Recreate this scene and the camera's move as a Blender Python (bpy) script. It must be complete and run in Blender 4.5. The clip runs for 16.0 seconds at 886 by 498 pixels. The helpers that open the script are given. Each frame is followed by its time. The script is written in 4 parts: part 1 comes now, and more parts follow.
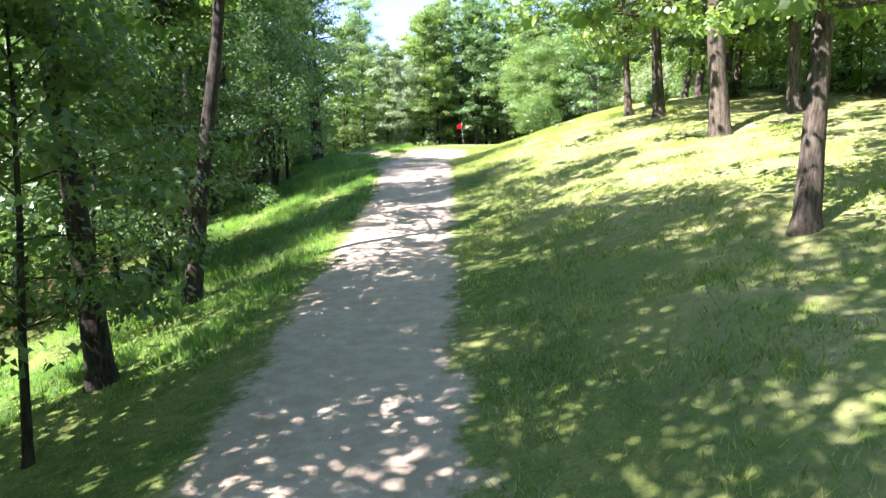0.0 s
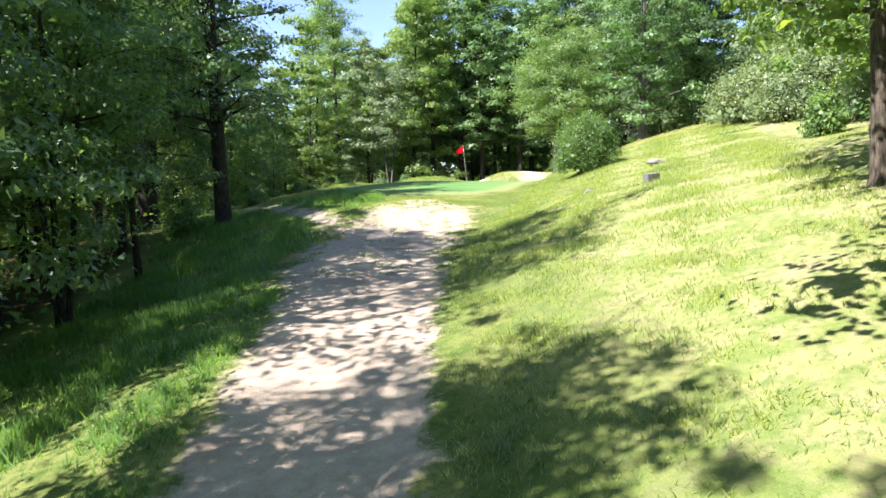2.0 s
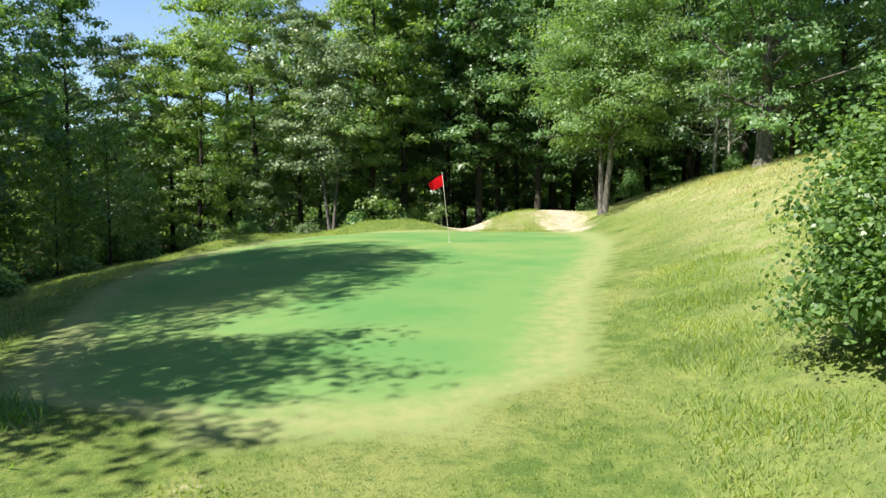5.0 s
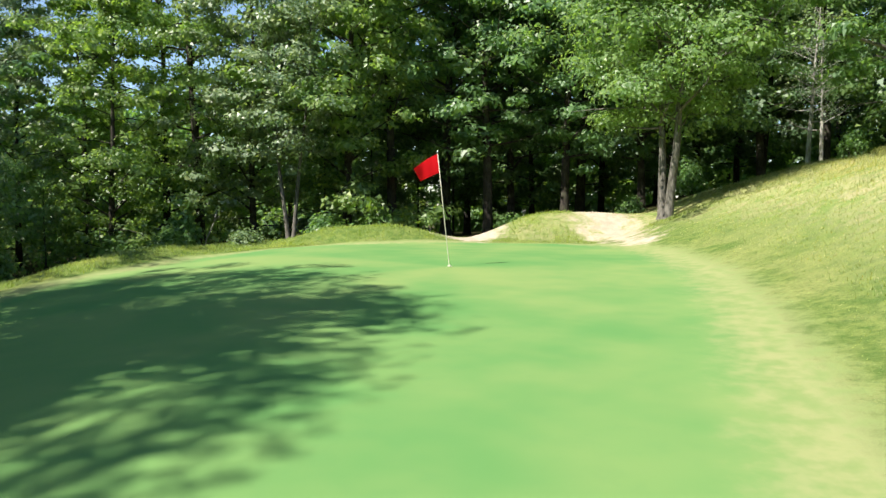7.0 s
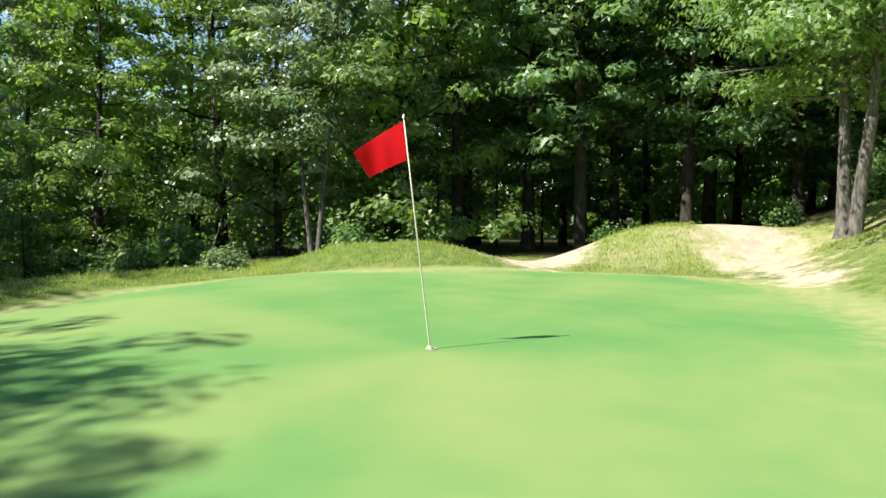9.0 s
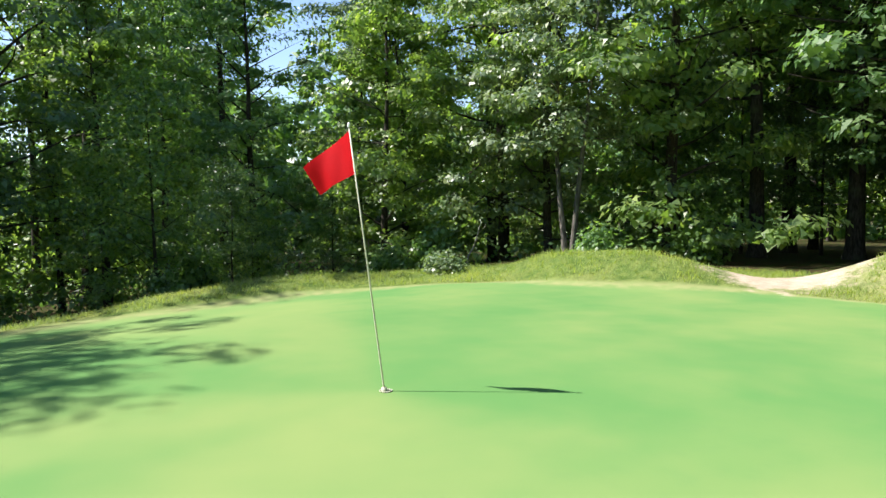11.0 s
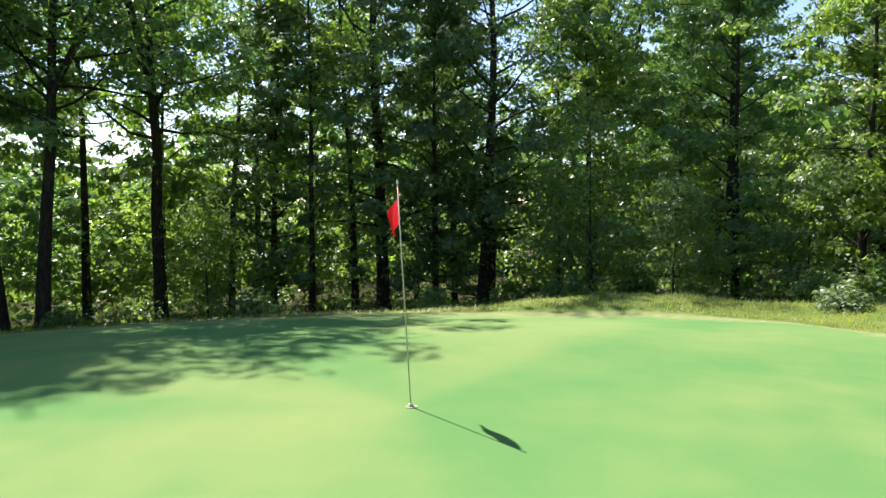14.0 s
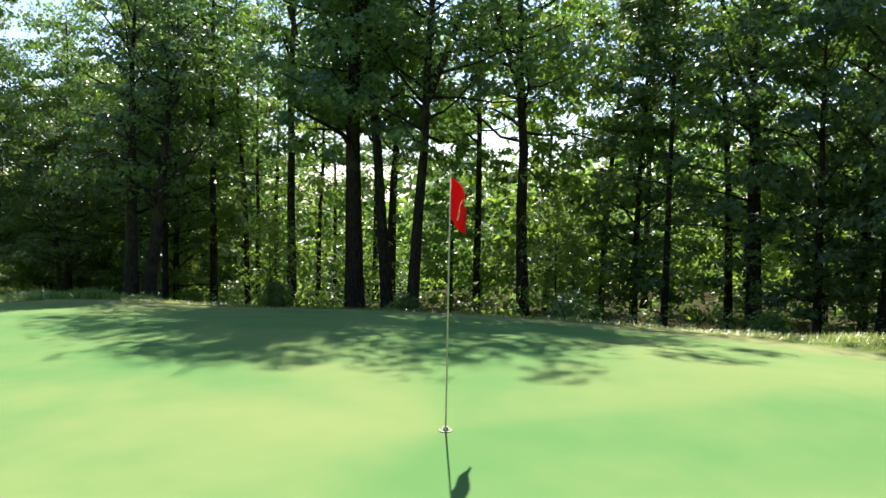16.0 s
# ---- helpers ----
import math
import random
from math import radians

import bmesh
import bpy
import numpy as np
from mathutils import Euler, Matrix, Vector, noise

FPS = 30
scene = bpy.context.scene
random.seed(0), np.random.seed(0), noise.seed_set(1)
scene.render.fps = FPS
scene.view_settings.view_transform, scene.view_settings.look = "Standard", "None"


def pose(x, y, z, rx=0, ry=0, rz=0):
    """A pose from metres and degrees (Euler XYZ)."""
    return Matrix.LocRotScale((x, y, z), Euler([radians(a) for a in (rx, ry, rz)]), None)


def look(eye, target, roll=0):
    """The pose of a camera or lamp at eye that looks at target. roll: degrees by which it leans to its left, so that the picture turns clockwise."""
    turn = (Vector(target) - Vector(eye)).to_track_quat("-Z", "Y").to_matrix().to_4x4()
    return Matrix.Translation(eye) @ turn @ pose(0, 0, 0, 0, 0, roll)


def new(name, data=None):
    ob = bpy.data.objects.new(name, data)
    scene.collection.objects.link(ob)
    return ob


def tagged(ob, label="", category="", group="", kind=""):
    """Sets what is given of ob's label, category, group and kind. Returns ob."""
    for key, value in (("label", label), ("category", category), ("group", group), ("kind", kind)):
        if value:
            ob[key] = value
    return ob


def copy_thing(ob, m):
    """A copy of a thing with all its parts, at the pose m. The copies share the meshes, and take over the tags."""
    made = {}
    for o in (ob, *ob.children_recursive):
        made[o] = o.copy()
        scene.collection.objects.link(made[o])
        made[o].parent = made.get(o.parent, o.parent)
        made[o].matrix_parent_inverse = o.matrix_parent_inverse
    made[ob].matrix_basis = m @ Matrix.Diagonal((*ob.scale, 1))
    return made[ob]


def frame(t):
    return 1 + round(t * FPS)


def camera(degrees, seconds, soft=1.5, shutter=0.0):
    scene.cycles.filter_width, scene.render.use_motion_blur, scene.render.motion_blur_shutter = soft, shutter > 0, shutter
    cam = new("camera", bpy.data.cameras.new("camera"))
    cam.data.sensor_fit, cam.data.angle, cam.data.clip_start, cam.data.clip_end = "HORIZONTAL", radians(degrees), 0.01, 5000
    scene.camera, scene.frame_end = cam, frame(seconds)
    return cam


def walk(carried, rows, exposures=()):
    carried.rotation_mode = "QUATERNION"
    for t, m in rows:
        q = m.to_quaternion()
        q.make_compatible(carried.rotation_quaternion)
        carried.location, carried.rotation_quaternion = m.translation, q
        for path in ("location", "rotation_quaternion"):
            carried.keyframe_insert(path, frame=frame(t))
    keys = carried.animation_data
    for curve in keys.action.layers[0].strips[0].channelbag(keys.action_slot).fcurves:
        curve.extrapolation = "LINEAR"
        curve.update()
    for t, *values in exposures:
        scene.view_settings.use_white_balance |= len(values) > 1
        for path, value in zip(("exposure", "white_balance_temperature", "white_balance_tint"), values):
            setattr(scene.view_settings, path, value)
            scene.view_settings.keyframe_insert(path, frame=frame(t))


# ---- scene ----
cam = camera(63.63, 16.0)
PATH = [
    (0, pose(-9.119, -59.414, -3.925, 85.73, 0.01, -7.04)),
    (0.5, pose(-8.560, -55.463, -3.013, 85.82, 0.05, -7.00)),
    (1, pose(-7.972, -51.418, -2.382, 85.82, 0.09, -6.92)),
    (1.5, pose(-7.298, -47.105, -1.606, 85.90, 0.13, -6.87)),
    (2, pose(-6.576, -42.619, -1.021, 85.93, 0.17, -6.86)),
    (2.5, pose(-5.840, -37.905, -0.204, 86.05, 0.17, -6.95)),
    (3, pose(-5.130, -33.821, 0.471, 86.20, 0.15, -6.87)),
    (3.5, pose(-4.613, -30.403, 0.808, 86.35, 0.13, -6.95)),
    (4, pose(-3.924, -27.203, 1.048, 86.48, 0.10, -6.73)),
    (4.2, pose(-3.611, -26.026, 1.106, 86.52, 0.09, -6.80)),
    (6.3, pose(-2.480, -16.186, 1.135, 86.55, -0.06, -7.65)),
    (6.5, pose(-2.264, -15.324, 1.144, 86.55, -0.08, -7.41)),
    (7, pose(-1.806, -13.121, 1.129, 86.53, -0.13, -7.27)),
    (7.5, pose(-1.266, -11.076, 1.143, 86.52, -0.19, -6.32)),
    (8, pose(-0.704, -9.160, 1.200, 86.53, -0.26, -4.06)),
    (8.2, pose(-0.502, -8.432, 1.234, 86.53, -0.29, -2.97)),
    (10.3, pose(2.326, -5.096, 1.430, 86.07, 0.50, 19.83)),
    (10.5, pose(2.704, -4.862, 1.452, 86.07, 0.70, 24.00)),
    (11, pose(3.443, -4.468, 1.522, 86.10, 0.40, 32.87)),
    (11.5, pose(4.093, -4.024, 1.598, 86.16, 0.20, 41.29)),
    (12, pose(4.820, -3.584, 1.693, 86.16, 0.10, 49.69)),
    (12.5, pose(5.422, -3.077, 1.744, 86.16, -0.00, 57.78)),
    (13, pose(5.993, -2.477, 1.807, 86.07, -0.10, 65.29)),
    (13.5, pose(6.383, -1.716, 1.882, 86.04, -0.20, 72.63)),
    (14, pose(6.563, -0.808, 1.979, 85.84, -0.30, 80.50)),
    (14.5, pose(6.487, 0.150, 2.026, 85.76, -0.40, 88.71)),
    (15, pose(6.207, 1.109, 2.045, 85.64, -0.50, 97.29)),
    (15.5, pose(5.664, 1.917, 1.983, 85.73, -0.70, 106.69)),
    (16, pose(5.124, 2.534, 1.915, 85.78, -0.80, 116.79)),
]
walk(cam, PATH, [(0, 2.3, 6100, 29), (0.5, 2.26, 6050, 31), (1.0, 1.8, 6050, 28), (2.0, 1.57, 6180, 24), (3.2, 1.35, 6400, 17), (4.2, 1.07, 6450, 12), (8, 1.13, 6500, 12), (12, 1.2, 6280, 18), (16, 1.24, 6380, 22)])

# ---- world, sun and exposure ----
SUN_ELEV, SUN_AZ = 49.5, 242.6          # degrees; azimuth clockwise from +y
world = bpy.data.worlds.new("world")
scene.world = world
world.use_nodes = True
wn = world.node_tree
sky = wn.nodes.new("ShaderNodeTexSky")
sky.sky_type = "NISHITA"
sky.sun_disc = False
sky.sun_elevation, sky.sun_rotation = radians(SUN_ELEV), radians(SUN_AZ)
sky.air_density, sky.dust_density, sky.ozone_density = 1.0, 0.35, 2.6
wn.links.new(sky.outputs[0], wn.nodes["Background"].inputs[0])
wn.nodes["Background"].inputs[1].default_value = 0.1
sun_data = bpy.data.lights.new("sun", "SUN")
sun_data.energy, sun_data.angle, sun_data.color = 5.0, radians(0.53), (1.0, 0.945, 0.86)
sun = new("sun", sun_data)
sun.matrix_world = look((-16.0, -8.3, 21.1), (0, 0, 0))

# ---- the lie of the land ----


def smooth(a, b, v):
    t = np.clip((v - a) / (b - a), 0, 1)
    return t * t * (3 - 2 * t)


def knots(v, ks, vs):
    """Piecewise curve through a few knots, rounded by averaging over a short window."""
    out = 0
    for o, w in ((-1.2, 0.2), (-0.4, 0.3), (0.4, 0.3), (1.2, 0.2)):
        out = out + w * np.interp(v + o, ks, vs)
    return out


def spine(y):
    return knots(y, [-120, -60, -52, -46.5, -41, -37, -32, -27, -22, -19, -17, -14.4, -11, -8, -4, 0, 3, 8, 15, 25, 60],
                 [-12, -7.2, -6.2, -5.45, -4.68, -3.98, -3.1, -2.5, -1.95, -1.32, -1.06, -0.72, -0.45, -0.28, -0.1, 0, 0.03, 0.03, -0.1, -0.4, -1.5])


def right_edge(y):
    return knots(y, [-90, -60, -40, -30, -24, -19, -14, -10, -6, -2, 2, 6, 12, 30],
                 [-11.8, -8.6, -6.3, -5.0, -3.5, -1.2, 0.7, 1.9, 3.3, 4.8, 5.6, 5.9, 6.6, 9])


def left_edge(y):
    return knots(y, [-90, -60, -40, -22, -17, -12, -6, 0, 4, 8, 14, 30],
                 [-14.8, -11.6, -9.2, -7.4, -7.3, -8.0, -8.7, -8.7, -8.2, -6.6, -6, -8])


def soft(d, w=0.5):
    """Ramp with a rounded foot."""
    return w * np.logaddexp(0, d / w)


def bump(x, y, cx, cy, rx, ry, turn):
    c, s = math.cos(radians(turn)), math.sin(radians(turn))
    u, v = (x - cx) * c + (y - cy) * s, -(x - cx) * s + (y - cy) * c
    return np.exp(-((u / rx) ** 2 + (v / ry) ** 2) ** 1.4)


def ripple(x, y):
    return (np.sin(x * 1.3 + 0.6 * np.sin(y * 0.9)) * np.sin(y * 1.1 + 0.8 * np.sin(x * 0.7))
            + 0.5 * np.sin(x * 2.9 + y * 1.7 + 1.3) * np.sin(y * 2.3 - x * 1.1))


def height(x, y):
    x, y = np.asarray(x, float), np.asarray(y, float)
    r, l = soft(x - right_edge(y)), soft(left_edge(y) - x)
    up = knots(y, [-60, -33, -22, -10, 0, 10, 30], [0.45, 0.45, 0.42, 0.46, 0.58, 0.5, 0.25])
    top = knots(y, [-60, -20, 0, 12, 40], [6.0, 5.5, 5.4, 4.2, 2.0])
    down = knots(y, [-60, -35, -20, -10, 0, 10, 30], [0.36, 0.36, 0.27, 0.26, 0.25, 0.22, 0.1])
    z = spine(y) + top * (1 - np.exp(-up * r / top)) - 3.4 * (1 - np.exp(-down * l / 3.4))
    z = z + 0.5 * bump(x, y, -1.25, 8.7, 2.35, 1.15, -8) + 0.9 * bump(x, y, 5.0, 9.4, 2.4, 1.4, 4)
    z = z + 0.3 * bump(x, y, -7.3, 4.9, 2.5, 1.0, 62)
    z = z - 0.44 * smooth(6.2, -0.5, x - left_edge(y)) * smooth(-17, -9, y) * (1 - 0.75 * smooth(3.5, 8.5, y))
    rough = smooth(0.2, 3.5, np.maximum(x - right_edge(y), left_edge(y) - x))
    return z + 0.045 * rough * ripple(x, y)


def path_depth(x, y):
    """Metres inside the sandy path, its worn patch and the trails (negative outside)."""
    wob = 0.16 * np.sin(y * 0.9) + 0.1 * np.sin(y * 2.3 + 1) + 0.06 * np.sin(y * 5.1 + x)
    centre = np.interp(y, [-90, -60, -47.7, -36, -32.5, -26, -24, -22, -20.5, -18.7, -17.5, -16.6], [-13.4, -10.15, -8.8, -7.2, -6.85, -6.1, -5.85, -5.35, -4.65, -4.45, -4.35, -4.3])
    half = np.interp(y, [-90, -32, -26, -24, -22, -20.5, -18.7, -17.5, -16.6, -16.0], [1.22, 1.25, 1.9, 2.0, 2.0, 1.7, 1.4, 1.0, 0.1, -1.5])
    wob = wob * (0.35 + 0.65 * smooth(-33, -27, y)) + 0.22 * smooth(-30, -26, y) * np.sin(x * 2.7 + 1.9 * np.sin(y * 1.3)) * np.sin(y * 2.2 + x)
    d = half - np.abs(x - centre) + wob - 0.5 * bump(x, y, -5.6, -25.7, 1.0, 1.0, 0) - 1.0 * bump(x, y, -3.9, -27.0, 0.8, 1.6, 0)
    def line(pts, w):
        best = np.full(np.broadcast(x, y).shape, 99.0)
        for (ax, ay), (bx, by) in zip(pts, pts[1:]):
            t = np.clip(((x - ax) * (bx - ax) + (y - ay) * (by - ay)) / ((bx - ax) ** 2 + (by - ay) ** 2), 0, 1)
            best = np.minimum(best, np.hypot(x - ax - t * (bx - ax), y - ay - t * (by - ay)))
        return w - best + 0.6 * wob
    d = np.maximum(d, line([(-7.2, -23.4), (-7.35, -21.0), (-7.9, -19.0), (-9.2, -16.2), (-10.6, -11.8), (-11.7, -8.2)], 0.26 + 0.3 * smooth(-12, -9, y)))
    d = np.maximum(d, line([(5.7, 4.7), (5.8, 6.4)], 0.4))
    d = np.maximum(d, line([(5.95, 6.9), (6.2, 9.6), (5.6, 11.4)], 0.6))
    d = np.maximum(d, line([(1.7, 8.5), (2.2, 9.6), (3.4, 11.6), (5.6, 11.6)], 0.75))
    return d


GREEN_Y = [-15.3, -14.2, -10, -6, -2, 2, 5, 6.8, 7.6]


def green_depth(x, y):
    """Metres inside the putting green."""
    lo = np.interp(y, GREEN_Y, [-4.0, -6.2, -7.3, -7.9, -7.9, -7.3, -6.0, -3.8, -1.0])
    hi = np.interp(y, GREEN_Y, [-2.4, -0.8, 0.7, 2.5, 4.1, 5.0, 5.2, 4.2, 1.5])
    mound = 1.3 * bump(x, y, -7.3, 4.9, 2.5, 1.0, 62)
    return np.minimum(np.minimum(x - lo - mound, hi - x) * 0.93, np.minimum(y + 15.3, 7.6 - 0.55 * np.exp(-((x + 1.25) / 2.4) ** 2) - y))


def shade_floor(x, y):
    """How far a place lies under the woods: 0 open grass, 1 leaf litter."""
    w = np.maximum(smooth(4.0, 8.5, left_edge(y) - x), smooth(10.5, 13.0, y - 0.06 * x))
    return np.maximum(w, smooth(9.5, 14, x - right_edge(y)))


# ---- materials ----


class Nodes:
    """Short hand for a material's node tree."""

    def __init__(self, name):
        self.mat = bpy.data.materials.new(name)
        self.mat.use_nodes = True
        self.t = self.mat.node_tree
        self.bsdf = self.t.nodes["Principled BSDF"]
        self.out = self.t.nodes["Material Output"]

    def add(self, kind, **values):
        n = self.t.nodes.new(kind)
        for k, v in values.items():
            if k == "op":
                n.operation = v
            elif k == "blend":
                n.blend_type = v
            elif k == "attribute":
                n.attribute_name = v
            else:
                n.inputs[k.replace("_", " ")].default_value = v
        return n

    def link(self, a, b):
        self.t.links.new(a, b)

    def noise(self, scale, detail=4.0, rough=0.55, vec=None):
        n = self.add("ShaderNodeTexNoise", Scale=scale, Detail=detail, Roughness=rough)
        self.link(vec if vec else self.coords(), n.inputs["Vector"])
        return n.outputs["Fac"]

    def coords(self):
        for n in self.t.nodes:
            if n.bl_idname == "ShaderNodeTexCoord":
                return n.outputs["Object"]
        return self.t.nodes.new("ShaderNodeTexCoord").outputs["Object"]

    def mix(self, fac, a, b, blend="MIX"):
        n = self.t.nodes.new("ShaderNodeMix")
        n.data_type, n.blend_type = "RGBA", blend
        for s, v in ((n.inputs[0], fac), (n.inputs[6], a), (n.inputs[7], b)):
            if hasattr(v, "links"):
                self.link(v, s)
            else:
                s.default_value = v if isinstance(v, float) else (*v, 1)
        return n.outputs[2]

    def math(self, op, a, b=0.0):
        n = self.t.nodes.new("ShaderNodeMath")
        n.operation = op
        for s, v in zip(n.inputs, (a, b)):
            if hasattr(v, "links"):
                self.link(v, s)
            else:
                s.default_value = v
        return n.outputs[0]

    def step(self, v, lo, hi):
        n = self.t.nodes.new("ShaderNodeMapRange")
        n.interpolation_type = "SMOOTHSTEP"
        self.link(v, n.inputs[0])
        n.inputs[1].default_value, n.inputs[2].default_value = lo, hi
        return n.outputs[0]

    def attr(self, name):
        n = self.t.nodes.new("ShaderNodeAttribute")
        n.attribute_name = name
        return n.outputs["Fac"]

    def bump(self, h, strength, dist):
        n = self.add("ShaderNodeBump", Strength=strength, Distance=dist)
        self.link(h, n.inputs["Height"])
        self.link(n.outputs[0], self.bsdf.inputs["Normal"])

    def finish(self, color, rough=0.8, spec=0.3):
        if hasattr(color, "links"):
            self.link(color, self.bsdf.inputs["Base Color"])
        else:
            self.bsdf.inputs["Base Color"].default_value = (*color, 1)
        if hasattr(rough, "links"):
            self.link(rough, self.bsdf.inputs["Roughness"])
        else:
            self.bsdf.inputs["Roughness"].default_value = rough
        self.bsdf.inputs["Specular IOR Level"].default_value = spec
        return self.mat


def ground_material():
    """Rough grass, sand, putting turf and leaf litter, blended where they meet."""
    n = Nodes("turf_and_sand")
    fine, mid, big = n.noise(38, 5, 0.65), n.noise(4.5, 4), n.noise(0.55, 3)
    tiny = n.noise(160, 3)
    grass = n.mix(n.step(mid, 0.35, 0.68), (0.075, 0.127, 0.027), (0.165, 0.207, 0.053))
    grass = n.mix(n.math("MULTIPLY", n.step(big, 0.44, 0.66), n.step(fine, 0.3, 0.7)), grass, (0.29, 0.29, 0.105))
    grass = n.mix(n.math("MULTIPLY", n.step(n.noise(13, 4, 0.7), 0.48, 0.68), 0.6), grass, (0.05, 0.092, 0.024))
    grass = n.mix(n.math("MULTIPLY", n.step(fine, 0.5, 0.7), 0.6), grass, (0.035, 0.068, 0.013))
    dry = n.mix(n.step(mid, 0.3, 0.7), (0.37, 0.34, 0.175), (0.245, 0.27, 0.095))
    dry = n.mix(n.math("MULTIPLY", n.step(n.noise(1.1, 4, 0.65), 0.47, 0.62), 0.85), dry, (0.135, 0.215, 0.045))
    dry = n.mix(n.math("MULTIPLY", n.step(n.noise(0.8, 6, 0.75), 0.51, 0.62), 0.85), dry, (0.42, 0.35, 0.21))
    dry = n.mix(n.math("MULTIPLY", n.step(n.noise(6, 6, 0.8), 0.47, 0.62), 0.8), dry, (0.092, 0.168, 0.034))
    dry = n.mix(n.math("MULTIPLY", n.step(n.noise(24, 4, 0.8), 0.5, 0.62), 0.5), dry, (0.34, 0.36, 0.15))
    dry = n.mix(n.math("MULTIPLY", n.step(fine, 0.52, 0.72), 0.45), dry, (0.10, 0.12, 0.04))
    grass = n.mix(n.math("MULTIPLY", n.step(n.noise(75, 3, 0.7), 0.52, 0.64), 0.45), grass, (0.23, 0.31, 0.105))
    grass = n.mix(n.attr("dry"), grass, dry)
    litter = n.mix(n.step(fine, 0.3, 0.75), (0.026, 0.019, 0.010), (0.096, 0.070, 0.037))
    litter = n.mix(n.step(mid, 0.45, 0.62), litter, (0.030, 0.056, 0.012))
    grass = n.mix(n.step(n.math("ADD", n.attr("woods"), n.math("MULTIPLY", n.math("SUBTRACT", mid, 0.5), 0.9)), 0.3, 0.75), grass, litter)
    turf = n.mix(n.step(big, 0.36, 0.64), (0.096, 0.22, 0.066), (0.134, 0.24, 0.075))
    turf = n.mix(n.math("MULTIPLY", n.step(mid, 0.45, 0.8), 0.15), turf, (0.075, 0.19, 0.066))
    turf = n.mix(n.math("MULTIPLY", n.step(n.noise(0.22, 4, 0.6), 0.42, 0.68), 0.55), turf, (0.235, 0.28, 0.098))
    edge = n.math("ADD", n.attr("green"), n.math("MULTIPLY", n.math("SUBTRACT", mid, 0.5), 0.7))
    apron = n.mix(n.step(mid, 0.3, 0.7), (0.25, 0.27, 0.115), (0.185, 0.24, 0.085))
    base = n.mix(n.step(edge, -0.75, -0.15), grass, apron)
    base = n.mix(n.step(edge, -0.1, 0.75), base, turf)
    sand = n.mix(n.step(mid, 0.3, 0.7), (0.395, 0.325, 0.238), (0.48, 0.415, 0.315))
    sand = n.mix(n.math("MULTIPLY", n.step(fine, 0.5, 0.72), 0.55), sand, (0.225, 0.168, 0.108))
    sand = n.mix(n.math("MULTIPLY", n.step(tiny, 0.58, 0.7), 0.5), sand, (0.54, 0.50, 0.41))
    sand = n.mix(n.math("MULTIPLY", n.step(big, 0.5, 0.7), 0.45), sand, (0.28, 0.23, 0.165))
    worn = n.math("ADD", n.attr("sand"), n.math("MULTIPLY", n.math("SUBTRACT", n.noise(2.2, 6, 0.78), 0.5), 1.5))
    base = n.mix(n.step(worn, -0.18, 0.16), base, sand)
    relief = n.math("ADD", n.math("MULTIPLY", fine, 0.7), n.math("MULTIPLY", tiny, 0.3))
    n.bump(n.math("MULTIPLY", relief, n.step(edge, 0.0, -0.9)), 0.5, 0.05)
    return n.finish(base, 0.95, 0.03)


def bark_material(name, dark, light, scale=9.0):
    n = Nodes(name)
    m = n.add("ShaderNodeMapping", Scale=(1, 1, 0.22))
    n.link(n.coords(), m.inputs["Vector"])
    ridge = n.noise(scale * 2.2, 6, 0.65, m.outputs[0])
    patch = n.noise(1.6, 3)
    c = n.mix(n.step(ridge, 0.35, 0.68), dark, light)
    c = n.mix(n.math("MULTIPLY", n.step(patch, 0.5, 0.7), 0.5), c, (0.09, 0.10, 0.055))
    n.bump(ridge, 0.8, 0.03)
    return n.finish(c, 0.9, 0.2)


def leaf_material(name, lo, hi, shine=0.38):
    """Leaf: a matt upper side and light that shines through."""
    n = Nodes(name)
    isl = n.t.nodes.new("ShaderNodeNewGeometry").outputs["Random Per Island"]
    obj = n.t.nodes.new("ShaderNodeObjectInfo").outputs["Random"]
    c = n.mix(isl, lo, hi)
    c = n.mix(n.math("MULTIPLY", n.step(isl, 0.9, 1.0), 0.6), c, (hi[0] * 1.5, hi[1] * 1.25, hi[2]))
    spray = n.noise(1.1, 2)
    c = n.mix(n.math("MULTIPLY", n.step(spray, 0.5, 0.72), 0.55), c, (hi[0] * 1.2, hi[1] * 1.05, hi[2] * 0.9))
    c = n.mix(n.math("MULTIPLY", n.step(spray, 0.5, 0.3), 0.5), c, (lo[0] * 0.6, lo[1] * 0.7, lo[2] * 0.8))
    c = n.mix(n.math("MULTIPLY", obj, 0.45), c, (hi[0] * 0.75, hi[1] * 0.85, hi[2] * 1.4))
    n.finish(c, 0.4, 0.5)
    tr = n.t.nodes.new("ShaderNodeBsdfTranslucent")
    tc = n.mix(1.0, c, (1.6, 1.7, 0.62), "MULTIPLY")
    n.link(tc, tr.inputs[0])
    mx = n.t.nodes.new("ShaderNodeMixShader")
    mx.inputs[0].default_value = shine
    n.link(n.bsdf.outputs[0], mx.inputs[1])
    n.link(tr.outputs[0], mx.inputs[2])
    n.link(mx.outputs[0], n.out.inputs[0])
    return n.mat


def plain(name, a, b, scale, rough, spec=0.3, relief=0.0):
    n = Nodes(name)
    f = n.noise(scale, 5, 0.6)
    if relief:
        n.bump(f, relief, 0.02)
    return n.finish(n.mix(n.step(f, 0.3, 0.7), a, b), rough, spec)


